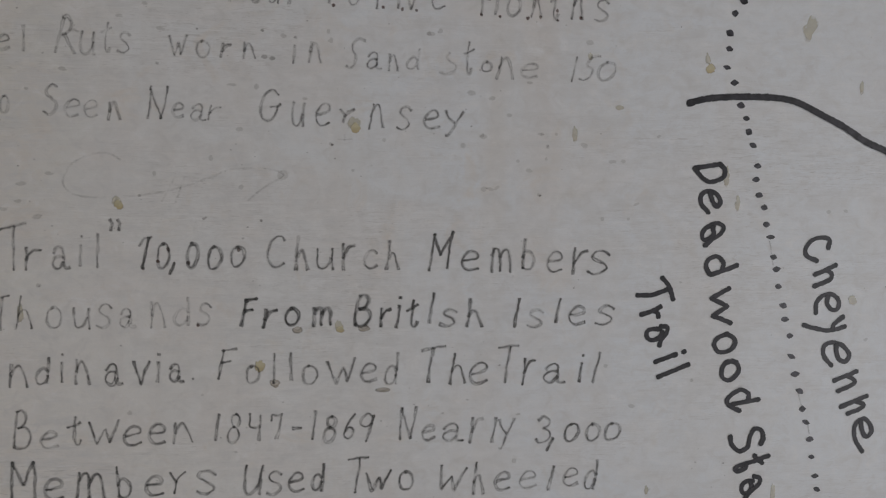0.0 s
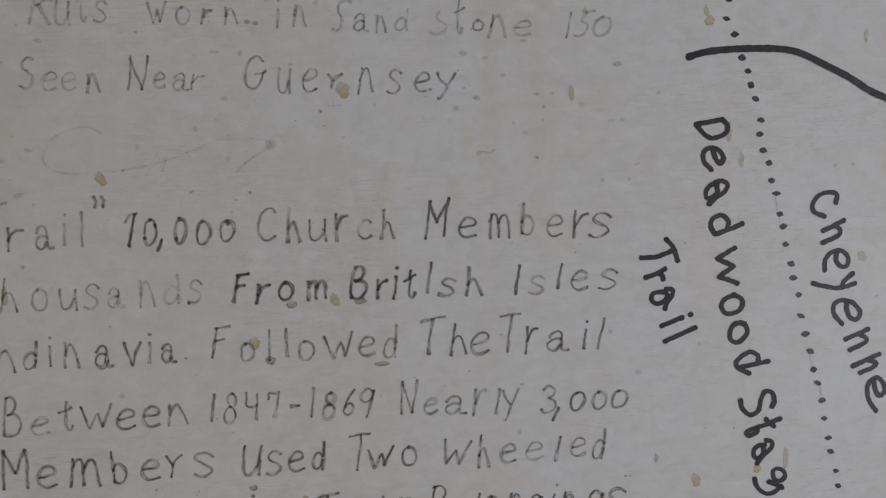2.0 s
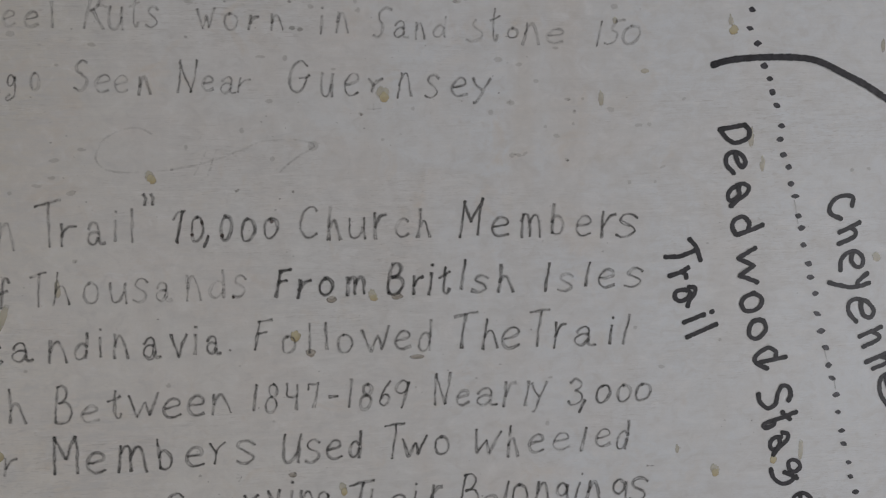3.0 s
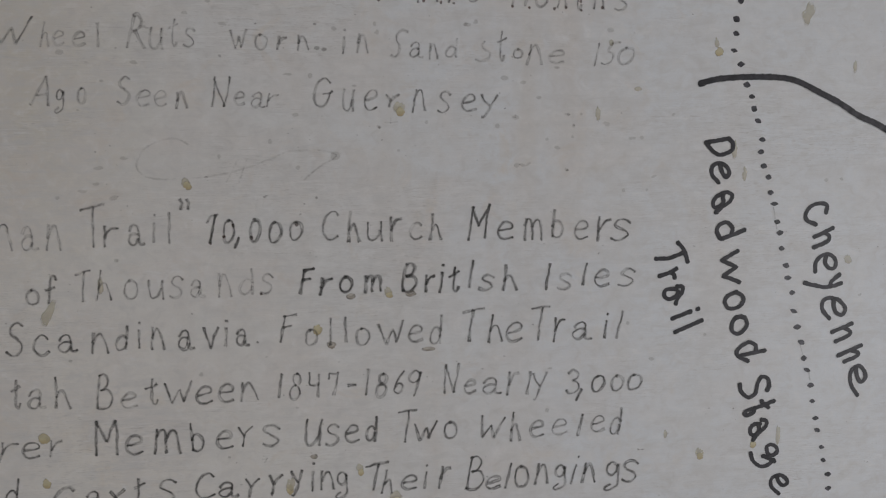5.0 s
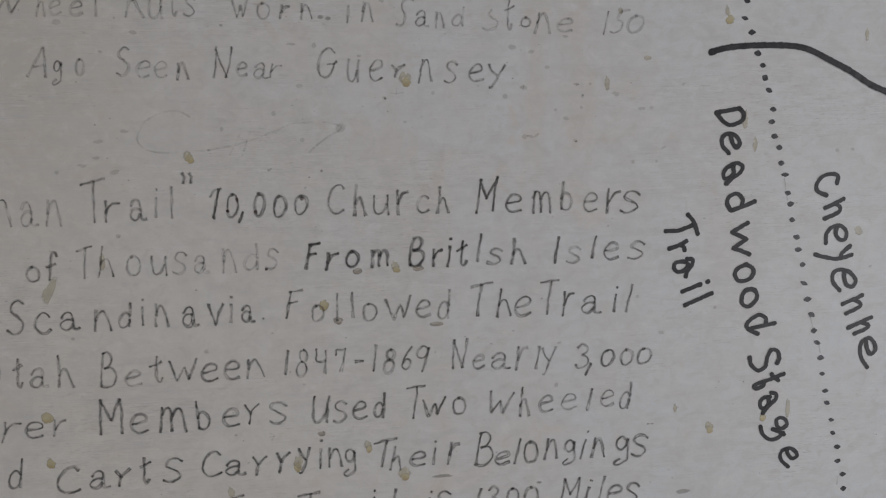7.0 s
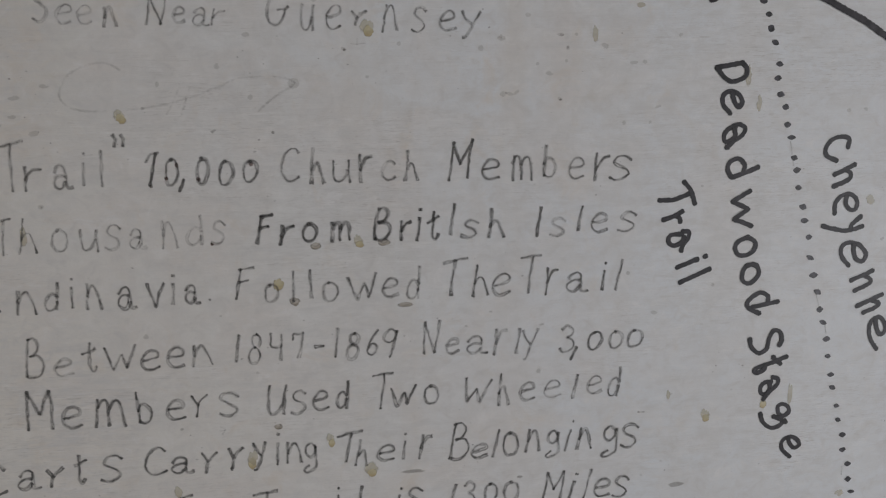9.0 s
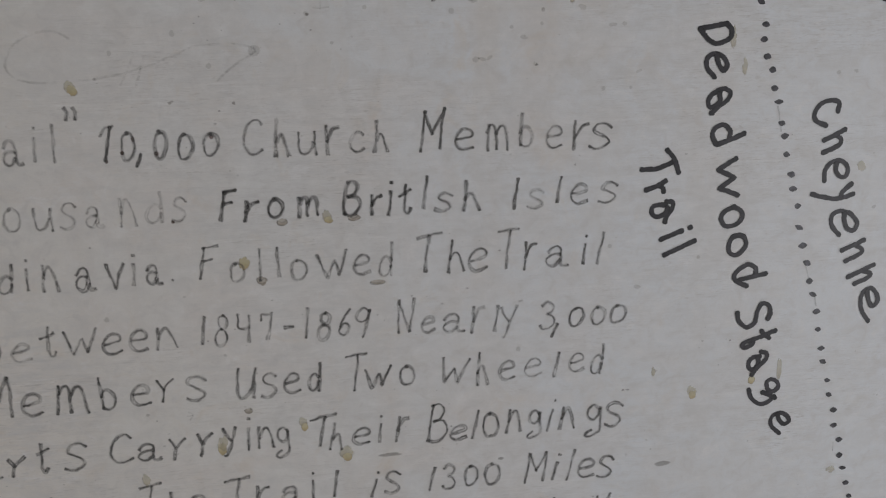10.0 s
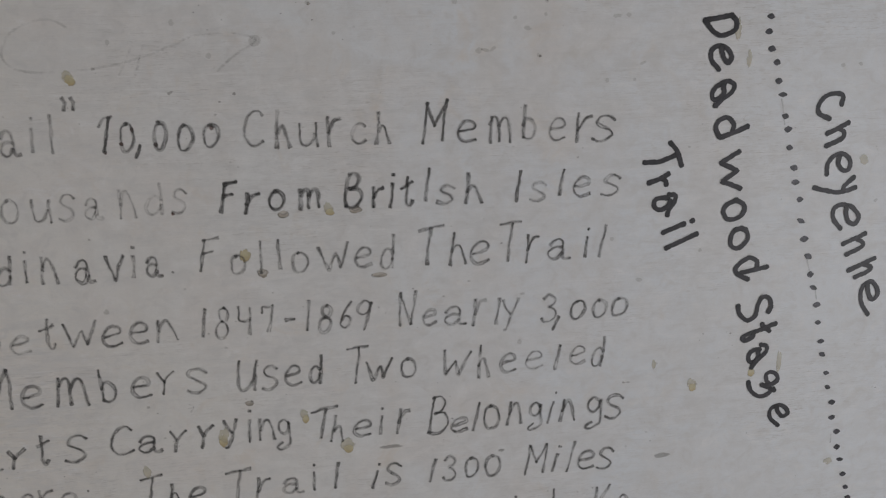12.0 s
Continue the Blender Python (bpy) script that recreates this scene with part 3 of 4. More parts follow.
word('Near', HALF, .15, [(-144.4, 54.0, 14.7, 21.4), (-132.5, 49.5, 8.1, 10.4), (-120.7, 48.6, 10.4, 11.9), (-110.9, 48.6, 10.0, 10.4)], '7544')
word('Gue\u0155nsey', HALF, .15, [(-77.2, 53.5, 14.3, 21.0), (-60.2, 48.2, 9.5, 16.6), (-45.3, 48.4, 10.3, 15.9), (-30.2, 47.7, 10.7, 10.2), (-12.9, 47.6, 10.8, 17.1), (5.0, 46.9, 10.9, 16.8), (22.1, 46.2, 11.8, 13.4), (36.6, 44.1, 13.4, 17.3)], '66767777')
word('man', HALF, .05, [(-293.9, -40.0, 20.2, 20.3), (-273.6, -41.3, 12.1, 18.1), (-258.5, -41.1, 10.8, 19.3)], '744')
word('Trail', SOFT, -.02, [(-232.1, -33.8, 17.0, 30.7), (-221.0, -41.1, 11.3, 16.0), (-204.9, -40.8, 12.1, 16.1), (-192.9, -36.5, 4.0, 20.7), (-183.1, -36.2, 3.7, 22.6)], '65544')
word('"', MID, -.25, [(-172.3, -20.4, 9.2, 8.8)])
word('10,000', MID, .1, [(-154.3, -37.5, 7.1, 20.8), (-143.8, -39.5, 9.8, 18.2), (-138.9, -47.4, 5.3, 8.9), (-126.0, -39.4, 9.1, 17.8), (-112.8, -40.9, 10.6, 16.3), (-98.7, -40.1, 10.7, 14.8)], '866666')
word('Church', SOFT, .06, [(-75.0, -37.0, 12.7, 22.3), (-59.6, -37.7, 9.7, 23.1), (-44.9, -41.6, 12.1, 15.4), (-30.0, -40.1, 9.8, 19.3), (-16.1, -41.8, 10.3, 14.3), (-2.6, -39.2, 9.5, 20.2)], '666656')
word('Members', MID, .13, [(28.3, -36.5, 18.0, 27.1), (47.0, -42.8, 12.9, 14.8), (66.8, -42.5, 14.6, 17.3), (85.0, -38.5, 10.2, 22.2), (102.1, -43.4, 11.5, 15.0), (119.2, -43.0, 12.0, 19.1), (131.1, -43.9, 16.7, 17.1)], '7665566')
word('of', SOFT, .1, [(-274.5, -81.1, 9.7, 11.9), (-262.7, -76.1, 9.4, 20.4)])
word('Thousands', FAINT, .05, [(-241.1, -74.3, 10.9, 23.2), (-228.3, -74.5, 11.0, 22.1), (-210.5, -77.7, 11.1, 14.8), (-194.0, -78.2, 11.5, 14.8), (-180.7, -76.9, 11.2, 16.8), (-166.5, -78.2, 11.3, 13.7), (-148.5, -76.6, 11.0, 18.1), (-134.0, -74.3, 11.0, 19.7), (-119.8, -76.4, 10.7, 15.8)], '676755456')
word('From', DARK, .15, [(-92.6, -75.1, 12.7, 20.2), (-79.4, -79.3, 10.9, 14.3), (-65.6, -78.3, 10.5, 13.2), (-47.0, -78.5, 13.4, 14.0)], '6566')
word('BritIsh', DARK, .1, [(-21.2, -74.4, 12.7, 22.5), (-7.0, -79.0, 8.8, 14.1), (1.5, -75.9, 4.8, 21.8), (10.3, -76.6, 9.6, 19.4), (22.6, -73.3, 6.0, 21.0), (33.3, -79.5, 13.0, 13.4), (50.2, -76.6, 11.8, 20.4)], '6565545')
word('Isles', MID, .1, [(78.0, -76.7, 5.4, 20.5), (90.2, -80.6, 12.4, 13.6), (104.9, -75.5, 5.4, 17.3), (117.6, -78.6, 12.5, 13.6), (136.1, -78.7, 14.3, 14.5)], '83765')
word('Scandinavia.', SOFT, .0, [(-288.2, -109.6, 13.0, 25.3), (-271.5, -114.4, 11.6, 16.4), (-254.1, -113.5, 14.3, 14.1), (-233.7, -114.0, 12.5, 16.5), (-218.7, -111.0, 10.4, 18.9), (-206.8, -109.5, 3.4, 19.7), (-194.8, -112.0, 10.5, 18.2), (-176.1, -113.9, 12.8, 15.9), (-159.2, -113.0, 11.8, 16.8), (-149.0, -110.2, 3.8, 20.0), (-138.0, -113.5, 10.7, 13.6), (-127.9, -117.1, 2.3, 3.2)], '666667666766')
word('Followed', SOFT, .05, [(-106.4, -108.1, 13.5, 21.3), (-90.7, -115.0, 10.5, 12.9), (-77.3, -111.3, 2.7, 21.4), (-66.9, -110.5, 2.4, 19.8), (-55.2, -115.6, 11.1, 14.6), (-35.1, -113.5, 19.5, 18.8), (-17.7, -115.0, 12.0, 13.9), (-3.2, -112.7, 11.3, 23.0)])
word('The', MID, .08, [(23.8, -109.7, 17.5, 26.3), (39.4, -113.0, 12.3, 21.9), (53.4, -116.2, 13.2, 16.6)])
word('Trail', MID, .05, [(72.8, -110.3, 14.9, 26.6), (86.3, -115.6, 10.4, 19.6), (103.4, -116.9, 16.4, 15.1), (121.3, -113.8, 5.1, 20.1), (131.4, -113.4, 6.8, 21.9)])
word('Utah', SOFT, .0, [(-308.6, -147.7, 15.2, 23.3), (-290.3, -147.6, 8.0, 21.8), (-277.1, -151.6, 13.2, 15.1), (-260.0, -147.9, 11.4, 24.3)])
word('Between', SOFT, .05, [(-232.4, -148.0, 12.7, 26.8), (-216.4, -155.0, 12.8, 12.9), (-201.2, -149.7, 10.2, 20.1), (-183.1, -151.0, 20.9, 17.8), (-166.0, -153.6, 12.6, 14.2), (-151.0, -152.7, 11.9, 15.0), (-135.2, -152.4, 13.5, 15.5)], '6467665')
word('1847', SOFT, .15, [(-113.4, -149.0, 4.7, 18.8), (-103.3, -150.1, 10.2, 20.9), (-89.9, -149.3, 9.4, 19.7), (-76.3, -149.1, 9.1, 18.1)], '6667')
word('-', SOFT, .0, [(-63.7, -150.7, 7.6, 3.0)])
word('1869', SOFT, .18, [(-52.8, -148.9, 4.4, 20.7), (-42.9, -151.7, 10.8, 19.5), (-30.0, -150.0, 9.3, 18.3), (-18.6, -151.1, 10.5, 20.4)])
word('Nearly', SOFT, .08, [(7.5, -148.6, 13.1, 23.8), (21.1, -155.1, 10.3, 12.2), (36.9, -155.4, 15.7, 13.9), (52.1, -154.4, 10.4, 19.0), (63.9, -154.4, 5.0, 18.6), (72.5, -157.1, 12.1, 22.5)])
word('3,000', MID, .1, [(96.6, -154.8, 11.8, 20.0), (101.5, -164.9, 6.4, 10.7), (115.9, -157.0, 11.5, 14.1), (130.0, -157.4, 10.7, 13.7), (143.5, -157.2, 12.9, 13.7)])
word('rer', SOFT, .15, [(-298.1, -188.2, 15.4, 16.1), (-283.5, -187.6, 12.9, 13.3), (-267.3, -186.9, 10.4, 13.4)])
word('Membe\u0155s', MID, .02, [(-233.6, -181.2, 17.3, 26.8), (-215.0, -187.3, 13.2, 15.9), (-192.8, -185.7, 19.5, 20.1), (-172.3, -183.7, 10.4, 22.2), (-153.5, -186.4, 12.8, 14.9), (-138.9, -184.5, 11.7, 16.1), (-121.3, -184.9, 14.1, 17.4)])
word('used', MID, .12, [(-91.3, -184.4, 13.5, 21.7), (-78.4, -186.3, 11.6, 17.6), (-64.4, -186.3, 11.6, 14.3), (-50.7, -183.6, 10.1, 20.2)])
word('Two', MID, .2, [(-24.6, -182.3, 15.4, 25.7), (-11.4, -186.8, 18.4, 15.7), (6.4, -187.1, 11.5, 14.4)])
word('Wheeled', SOFT, .12, [(37.9, -186.2, 19.2, 19.6), (54.1, -186.9, 9.2, 23.6), (70.1, -189.0, 11.8, 15.0), (87.0, -188.6, 13.6, 13.4), (102.5, -187.9, 5.5, 18.2), (115.9, -187.5, 12.0, 14.3), (129.8, -186.3, 10.8, 21.7)], '7664757')
word('d', MID, .08, [(-298.2, -217.9, 11.7, 22.8)])
word('Ca', MID, .1, [(-264.7, -224.8, 16.4, 20.9), (-244.3, -225.8, 15.4, 15.2)])
word('\u0155ts', MID, .1, [(-228.5, -225.2, 11.8, 14.2), (-213.1, -221.3, 9.4, 20.8), (-195.2, -222.1, 15.5, 19.4)])
word('Ca\u0155\u0155ying', MID, .1, [(-168.5, -219.6, 15.1, 20.2), (-152.7, -223.2, 15.7, 12.6), (-135.9, -222.9, 11.2, 15.3), (-119.2, -221.5, 11.0, 16.8), (-104.6, -221.1, 10.1, 20.6), (-93.0, -217.2, 4.1, 23.2), (-83.1, -220.2, 11.6, 16.2), (-73.2, -224.8, 10.3, 22.0)])
word('Their', MID, .2, [(-47.3, -219.3, 18.5, 22.8), (-40.6, -223.8, 9.5, 19.8), (-24.4, -225.2, 12.4, 12.7), (-12.3, -221.3, 4.3, 19.6), (1.6, -222.5, 10.8, 18.5)])
word('Belongings', MID, .17, [(23.9, -220.5, 15.7, 27.5), (37.4, -228.4, 12.5, 12.1), (49.0, -224.0, 6.7, 20.7), (58.8, -225.2, 12.3, 18.8), (73.3, -224.0, 11.7, 17.7), (87.1, -227.6, 11.4, 21.0), (98.6, -222.4, 8.0, 23.4), (109.3, -225.0, 11.9, 17.1), (126.9, -228.8, 13.2, 24.1), (141.0, -225.5, 14.5, 18.1)])
word('here.', SOFT, .1, [(-242.1, -249.8, 14.7, 20.8), (-227.7, -254.1, 10.1, 12.7), (-216.5, -253.9, 10.8, 15.8), (-204.2, -256.0, 11.6, 12.8), (-192.0, -249.8, 3.2, 5.3)])
word('The', MID, .08, [(-154.7, -255.7, 14.9, 26.4), (-141.6, -259.0, 9.7, 18.4), (-128.6, -260.8, 11.2, 13.9)])
word('Trail', MID, .08, [(-102.8, -257.3, 17.8, 26.0), (-88.4, -260.5, 10.7, 18.3), (-70.0, -259.9, 14.7, 12.5), (-56.5, -255.7, 3.9, 20.0), (-42.3, -255.7, 5.3, 19.3)])
word('is', MID, .15, [(-17.5, -258.8, 7.2, 18.6), (-6.4, -258.4, 12.8, 17.1)])
word('1300', MID, .15, [(19.1, -258.9, 6.7, 17.6), (29.9, -258.5, 10.4, 19.3), (45.0, -259.3, 10.9, 16.1), (58.9, -259.7, 11.8, 16.6)])
word('Miles', MID, .22, [(88.0, -258.1, 17.7, 22.8), (101.5, -259.1, 7.8, 19.7), (111.8, -258.5, 8.2, 23.0), (122.0, -261.9, 13.0, 15.3), (135.4, -262.4, 13.9, 17.0)])
word('ll', MID, .1, [(73.5, -291.6, 3.1, 18.4), (99.2, -291.0, 4.7, 21.5)])
word('Ke', MID, .1, [(133.1, -294.1, 14.9, 26.0), (147.8, -298.5, 9.8, 17.2)])
word('Trail', MARKER, 0.0, [(169.6, -61.3, 27.2, 17.4), (167.1, -76.6, 15.8, 10.0), (171.7, -92.8, 17.5, 16.4), (181.0, -106.8, 22.8, 10.1), (183.6, -116.4, 23.3, 11.5)], forms='T r a3 iii lll')
word('Deadwood', MARKER, 0.0, [(203.4, 14.3, 23.7, 14.9), (204.5, -4.2, 16.6, 17.4), (207.0, -25.5, 17.9, 17.6), (213.8, -46.2, 24.5, 15.3), (214.6, -72.8, 16.9, 26.4), (218.2, -98.2, 17.4, 15.7), (222.9, -116.9, 15.3, 16.3), (232.4, -137.2, 25.2, 17.7)], forms='D e1 a1 d1 w o1 o2 d2')
word('Stage', MARKER, 0.0, [(236.4, -164.8, 26.3, 18.8), (240.6, -181.4, 26.4, 14.1), (240.7, -198.2, 16.6, 18.7), (246.1, -219.1, 24.4, 20.7), (259.0, -242.4, 16.9, 18.2)], forms='S t a2 g e2')
word('Cheyenne', MARKER, 0.0, [(279.4, -35.3, 19.8, 18.8), (285.7, -53.0, 17.7, 17.3), (288.4, -71.9, 19.6, 16.1), (287.2, -85.6, 32.1, 12.4), (296.5, -106.3, 22.0, 19.0), (304.1, -125.2, 18.5, 16.6), (311.3, -141.8, 21.4, 15.4), (318.8, -163.1, 16.0, 25.8)], forms='C h e3 y e4 n1 n2 e2')

# ---- the dotted trail and the drawn line ----
DOTS = [(221.6, 123.5), (216.0, 116.0), (213.2, 103.6), (213.2, 93.7), (212.2, 81.9), (217.6, 72.4), (222.4, 58.1), (226.5, 49.8), (228.5, 41.2), (231.9, 32.5), (235.5, 19.3), (234.9, 10.5), (237.4, 0.3), (241.2, -7.9), (243.3, -19.0), (246.6, -27.3), (249.3, -40.6), (251.8, -48.6), (253.5, -60.3), (257.5, -73.1), (259.2, -82.4), (263.2, -93.6), (265.1, -107.7), (268.3, -119.9), (271.9, -131.7), (274.7, -144.0), (277.8, -153.3), (281.0, -165.3), (282.9, -177.8), (286.2, -191.3), (288.0, -200.8), (292.3, -214.5), (294.1, -225.0), (298.4, -236.6), (299.4, -248.0), (304.2, -259.1), (305.3, -270.8), (308.4, -280.7), (311.7, -292.5), (314.9, -303.0), (317.5, -311.8)]
for i, (x, z) in enumerate(DOTS):
    rnd = random.Random(i)
    w, h, a = rnd.uniform(2.1, 2.8), rnd.uniform(1.4, 2.0), rnd.uniform(-0.5, 0.1)
    lp = []
    for k in range(28):
        f = 2 * math.pi * k / 28
        r = 1 + 0.22 * noise.noise((math.cos(f) * 1.3, math.sin(f) * 1.3, i * 3.1))
        c, d = math.cos(f), math.sin(f)
        ex, ez = 1.1 * w * r * math.copysign(abs(c) ** 1.35, c), 1.1 * h * r * math.copysign(abs(d) ** 1.35, d)
        lp.append((x + ex * math.cos(a) - ez * math.sin(a), z + ex * math.sin(a) + ez * math.cos(a)))
    on_board("dot", [[lp]], BLOT)


def curve_through(points):
    """A hand-drawn line through some points."""
    return wobble(along(curve(points), 0.6), 0.25, 4.0, 3.0)


BAR = [(188.1, 59.0), (199.2, 62.0), (221.7, 63.5), (246.4, 63.2), (260.7, 60.5), (275.7, 53.4), (293.7, 44.9), (307.9, 35.9), (323.2, 29.8), (333.8, 23.4)]
BAR.append((352.0, 12.5))
trail_line = curve_through(BAR)
for _ in range(90):
    trail_line[1:-1] = (trail_line[:-2] + 2 * trail_line[1:-1] + trail_line[2:]) / 4
pen("drawn_line", [trail_line], 4.7, MARKER, "black marker line that bends across the dotted trail", seed=2.0)

# flag of the first figure of the sum
pen("pen_flag", [curve_through([(-158.0, -33.2), (-155.2, -29.0), (-151.0, -28.0)])], 1.9, MID, "worn grey flag of a figure", seed=3.0)

# ink that ran between some of the dots
for run in ([(245.9, -30.2), (246.9, -33.9), (247.5, -38.1)], [(248.5, -41.4), (249.0, -45.6)], [(271.1, -133.0), (272.6, -138.2), (274.2, -142.7)], [(279.2, -155.1), (280.4, -161.3)], [(300.0, -260.8), (299.7, -266.8)]):
    pen("ink_run", [curve_through(run)], 1.1, FAINT, "thin run of marker ink", seed=run[0][0])

# ghost of an old pencil scrawl
for k, trace in enumerate((
        [(-167.8, 19.4), (-174.6, 23.1), (-184.4, 22.5), (-195.9, 16.9), (-201.3, 8.5), (-201.0, 2.7), (-195.7, -1.7), (-186.0, -3.6), (-176.9, -3.7)],
        [(-166.0, -3.0), (-157.8, -2.3), (-142.0, 0.3), (-129.0, 3.7), (-120.3, 6.9), (-111.5, 10.0), (-104.2, 13.5), (-88.4, 14.8), (-78.5, 14.4), (-69.9, 10.9), (-79.6, 4.5), (-86.3, -0.3), (-91.4, -4.8)],
        [(-135.9, 8.9), (-139.6, 2.0), (-143.7, -5.5)],
        [(-129.5, 8.8), (-132.6, 1.6), (-135.2, -5.6)])):
    pen("pencil_scrawl", [curve_through(trace)], 1.7, GHOST, "nearly erased pencil scrawl", seed=5.0 + 3 * k)

# ---- stains, smears and specks ----
COUNT = [0]


def stain(x, z, w, h, mat, tilt=0.0):
    """A dried spot of w by h millimetres."""
    COUNT[0] += 1
    a, lp = math.radians(tilt), []
    for k in range(40):
        f = 2 * math.pi * k / 40
        r = 1 + 0.5 * noise.noise((math.cos(f) * 1.2, math.sin(f) * 1.2, COUNT[0] * 2.7)) + 0.3 * noise.noise((math.cos(f) * 3, math.sin(f) * 3, COUNT[0]))
        # a drop that ran: narrower above, full below
        ex = w / 2 * r * math.cos(f) * 1.12 * (1 - 0.28 * math.sin(f) * (h > w))
        ez = h / 2 * r * math.sin(f) * 1.12
        lp.append((x + ex * math.cos(a) - ez * math.sin(a), z + ex * math.sin(a) + ez * math.cos(a)))
    on_board("stain", [[lp]], mat)


def drop(x, z, w, h, tilt):
    """A drop that dried in two steps: a pale upper part, a darker foot."""
    a = math.radians(tilt)
    for up, wide, high, mat in ((0.16, 0.92, 0.80, PALE), (-0.20, 0.74, 0.62, TAN)):
        stain(x - up * h * math.sin(a), z + up * h * math.cos(a), wide * w, high * h, mat, tilt)


def blister(x, z, w, h):
    """A small lifted scale of paint with a dark lower rim."""
    stain(x, z, w, h, BLISTER)
    k = COUNT[0]
    ring = curve([(x + (w / 2) * math.cos(f) * (1 + 0.15 * noise.noise((f, k, 1.0))), z + (h / 2) * math.sin(f)) for f in np.linspace(2.7, 6.9 + 0.5 * math.sin(k), 9)])
    pen("blister_rim", [along(ring, 0.4)], 1.0, RING, "brown rim of a paint blister", seed=k * 1.9, tone=0.75)
    lid = curve([(x - 0.3 * w, z + 0.12 * h), (x, z - 0.1 * h), (x + 0.3 * w, z + 0.15 * h)])
    pen("blister_rim", [along(lid, 0.4)], 0.9, RING, "brown rim of a paint blister", seed=k * 2.3, tone=0.55)


drop(-25.7, 42.2, 8, 9, 20)
stain(142.2, 55.5, 6, 3, PALE)
stain(113.5, 38.2, 3.5, 10, PALE, 8)
drop(-36.5, -85.1, 6, 7.5, 15)
stain(-265.8, -93.2, 5.5, 20, PALE, -26)
drop(-170.6, -6.6, 6, 9, 25)
stain(-230.1, -74.3, 4, 10, PALE)
stain(-86.4, -109.9, 6, 9, TAN)
blister(-77.4, -120.4, 5.5, 5)
blister(-62.5, -86.6, 6, 4)
blister(-20.7, -86.1, 7, 3.6)
blister(-8.7, -126.5, 9, 2.4)
stain(-274.9, -179.4, 7, 8, TAN)
stain(-274.9, -212.3, 5.5, 8, TAN, 20)
drop(-59.5, -213.6, 5.5, 8, 20)
drop(194.7, -214.8, 6, 8.5, 8)
stain(305.6, -69.4, 5.5, 7.5, PALE, 5)
stain(236.8, -209.6, 5, 7, TAN)
stain(256.8, -203.6, 3.5, 14, PALE, 4)
stain(214.9, 12.0, 4, 12, PALE)
stain(223.1, -5.2, 3.4, 9, PALE)
stain(201.4, 81.0, 5.5, 6, TAN)
stain(198.9, 87.3, 3, 7, PALE, 10)
stain(266.6, 108.0, 7, 17, PALE, -22)
stain(304.1, 71.0, 3, 8, PALE)
drop(-34.5, -236.7, 8.5, 9.5, 10)
stain(-7.8, -239.4, 14, 2.5, SMEAR)
stain(175.9, -263.9, 11, 3, SMEAR)
stain(299.7, -281.1, 6, 5, PALE)
stain(-157.0, -241.2, 5, 7, PALE, 20)
drop(-109.2, -223.1, 6.5, 11, -12)
blister(-91.7, -202.0, 4.6, 3.2)
stain(64.9, -249.2, 4, 2, SMEAR)
stain(-80.5, 82.7, 3.4, 2.2, SMEAR)
stain(-75.7, 81.9, 3.4, 2.2, SMEAR)
stain(150.2, -209.2, 3, 1, SMEAR)
stain(167.9, -197.9, 2.6, 6, PALE)

SPECKS = [(-144.2, 77.5), (-120.2, 98.3), (-81.4, 98.3), (138.9, 94.1), (-118.9, -16.4), (-84.0, -17.5), (-85.6, -58.1), (-122.2, -127.8), (-102.4, -165.6), (-15.5, 17.2), (96.1, 30.5), (46.2, -133.8), (186.5, -57.2), (67.0, -111.3), (57.4, 3.6), (91.7, -0.9), (-39.9, 29.8), (-151.0, -199.5), (147.1, -209.1), (149.7, -255.0)]
polys = []
for i in range(520):
    rnd = random.Random(900 + i)
    near = i < len(SPECKS)
    if near:
        x, z = SPECKS[i]
    elif i % 3:
        # most of the dirt lies in small flocks
        home = random.Random(i // 9)
        x, z = home.uniform(-420, 420) + rnd.gauss(0, 16), home.uniform(-300, 280) + rnd.gauss(0, 10)
    else:
        x, z = rnd.uniform(-420, 420), rnd.uniform(-300, 280)
    r = rnd.uniform(0.7, 1.1) if near else 0.3 + 0.5 * rnd.random() ** 2.5
    polys.append([[(x + r * rnd.uniform(0.6, 1.4) * math.cos(f), z + r * rnd.uniform(0.5, 1.1) * math.sin(f)) for f in np.linspace(0, 2 * math.pi, 11)[:-1]]])
tagged(on_board("speck", polys, SPECK, "tiny grey-brown specks of dirt"), kind="stuff")

# small scribbles left from the first sketch
for k, trace in enumerate(([(-127.2, -199.6), (-124.8, -201.6), (-126.6, -204.4)], [(-128.0, -202.2), (-125.0, -202.0)], [(-32.0, 36.2), (-32.2, 32.8)], [(-36.0, 33.2), (-32.0, 33.0), (-27.5, 33.6)])):
    pen("scribble", [curve_through(trace)], 1.0, HALF, "tiny grey pen scribble", seed=11.0 + k, tone=0.4)

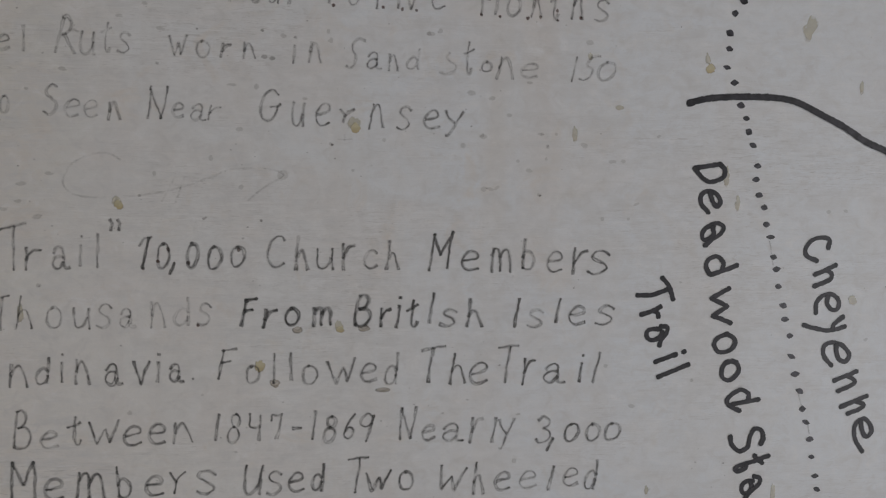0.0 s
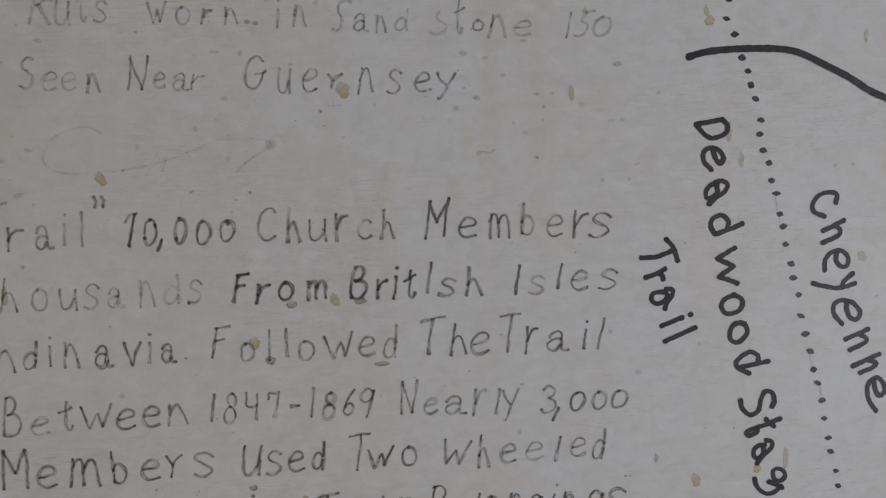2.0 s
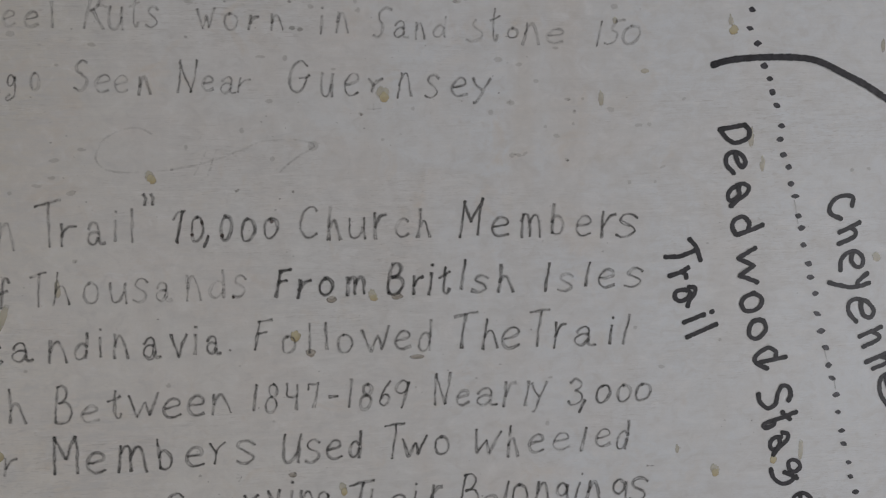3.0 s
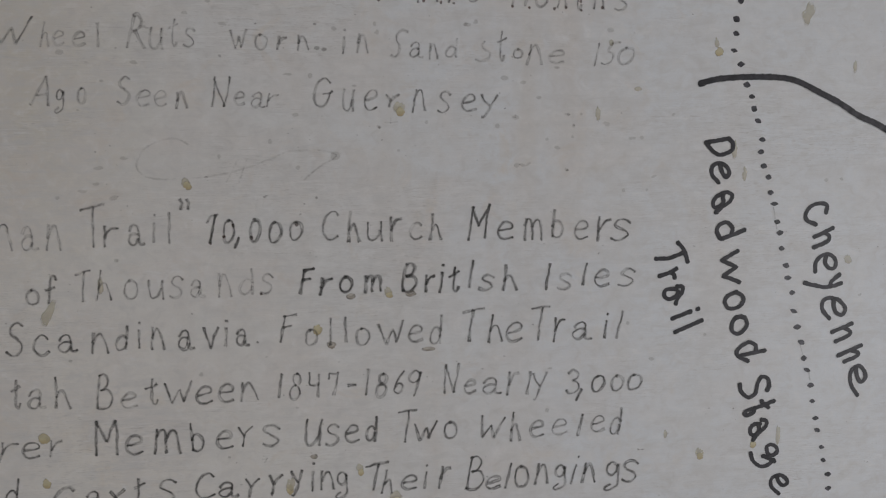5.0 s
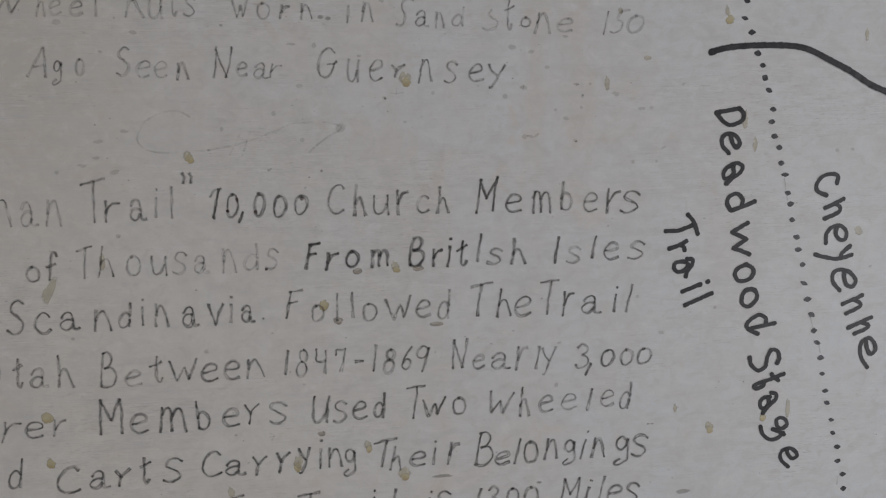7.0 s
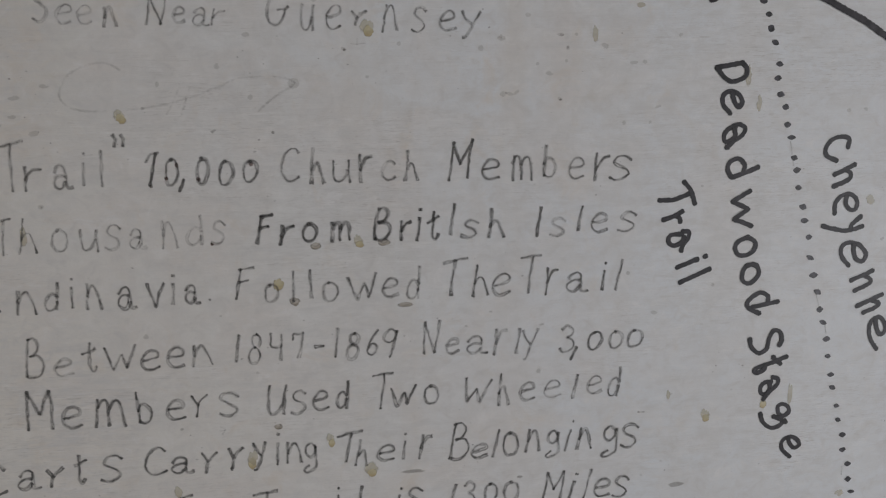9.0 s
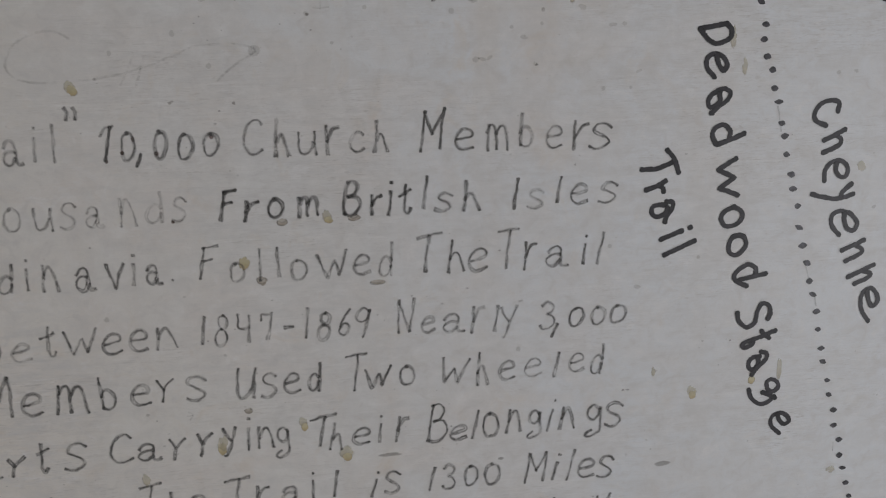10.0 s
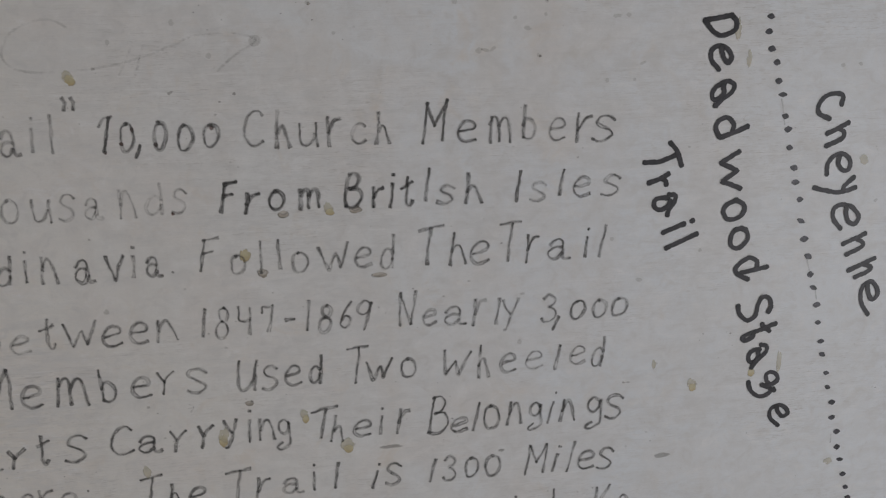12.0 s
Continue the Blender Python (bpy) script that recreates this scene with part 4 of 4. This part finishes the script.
# soft smudges
SMUDGES = [(91.2, 38.0), (96.1, 30.3), (95.2, 22.4), (77.0, 20.8), (84.3, 15.1), (91.2, -0.6), (55.4, 3.1), (59.1, 3.1), (63.8, 3.9), (101.4, 38.2), (145.7, 21.4), (71.5, 49.5), (54.3, 36.9), (41.9, 30.4), (119.9, 31.2), (132.9, -15.7), (155.1, -6.1), (150.1, -15.6), (168.6, 37.5), (-40.8, 30.2), (-27.3, 14.2), (-157.2, -2.4), (-218.9, -57.8), (-192.4, 96.0), (-190.2, 95.1), (27.5, 100.7), (-39.9, 93.4), (20.5, 98.9), (285.9, -10.4), (297.7, -9.8), (196.3, -123.1), (316.9, -96.7), (-7.4, 33.2), (138.6, 21.0)]
for i, (x, z) in enumerate(SMUDGES):
    rnd = random.Random(70 + i)
    stain(x, z, rnd.uniform(1.6, 5.2), rnd.uniform(1.4, 3.4), SMUDGE, rnd.uniform(-40, 40))
for i, (x, z) in enumerate([(-165.3, 105.0), (-141.6, 98.1), (-199.4, 73.2), (-245.5, 79.6), (-220.9, 61.2), (-150.4, 112.6), (-41.6, 99.0), (-68.8, 95.3), (-100.1, 65.5), (-85.7, 64.5), (-96.0, 38.9), (-56.1, 57.8), (21.3, 98.6), (47.1, 62.7), (60.3, 59.9), (84.1, 69.9), (92.6, 37.9), (54.6, 36.2), (122.1, 95.5), (-210.1, 10.7), (-226.4, 4.6), (-237.8, -10.9), (-253.9, -14.9), (-228.5, -6.1), (-218.1, -15.6), (-113.9, 20.9), (-147.8, 11.3), (-95.9, 3.2), (-253.4, -125.8), (-167.4, -138.7), (79.9, -144.2), (156.0, -140.1), (137.5, -112.5), (77.6, -175.5), (169.2, -197.8)]):
    rnd = random.Random(310 + i)
    stain(x, z, rnd.uniform(2.0, 6.5), rnd.uniform(1.4, 3.2), SMUDGE, rnd.uniform(-20, 20))
stain(-70.5, 10.7, 6, 5, SMUDGE)
stain(122.5, 87.2, 3, 4, PALE)

# rust-red points where the old pen was pressed in
RUSTY = [(-38.4, 114.4), (-8.1, 113.8), (3.7, 113.1), (12.4, 112.6), (52.8, 110.9), (64.5, 110.2), (82.0, 109.6), (90.2, 110.5), (100.6, 114.5), (101.0, 108.7), (115.8, 110.7), (-156.3, -47.6), (-140.9, -35.5), (-147.4, -43.0), (-97.9, -35.9), (-124.1, -83.3), (-128.9, -44.0)]
for i, (x, z) in enumerate(RUSTY):
    rnd = random.Random(40 + i)
    r = rnd.uniform(0.9, 1.3)
    on_board("rust_point", [[[(x + r * rnd.uniform(0.7, 1.2) * math.cos(f), z + r * rnd.uniform(0.7, 1.3) * math.sin(f)) for f in np.linspace(0, 2 * math.pi, 13)[:-1]]]], RUST)
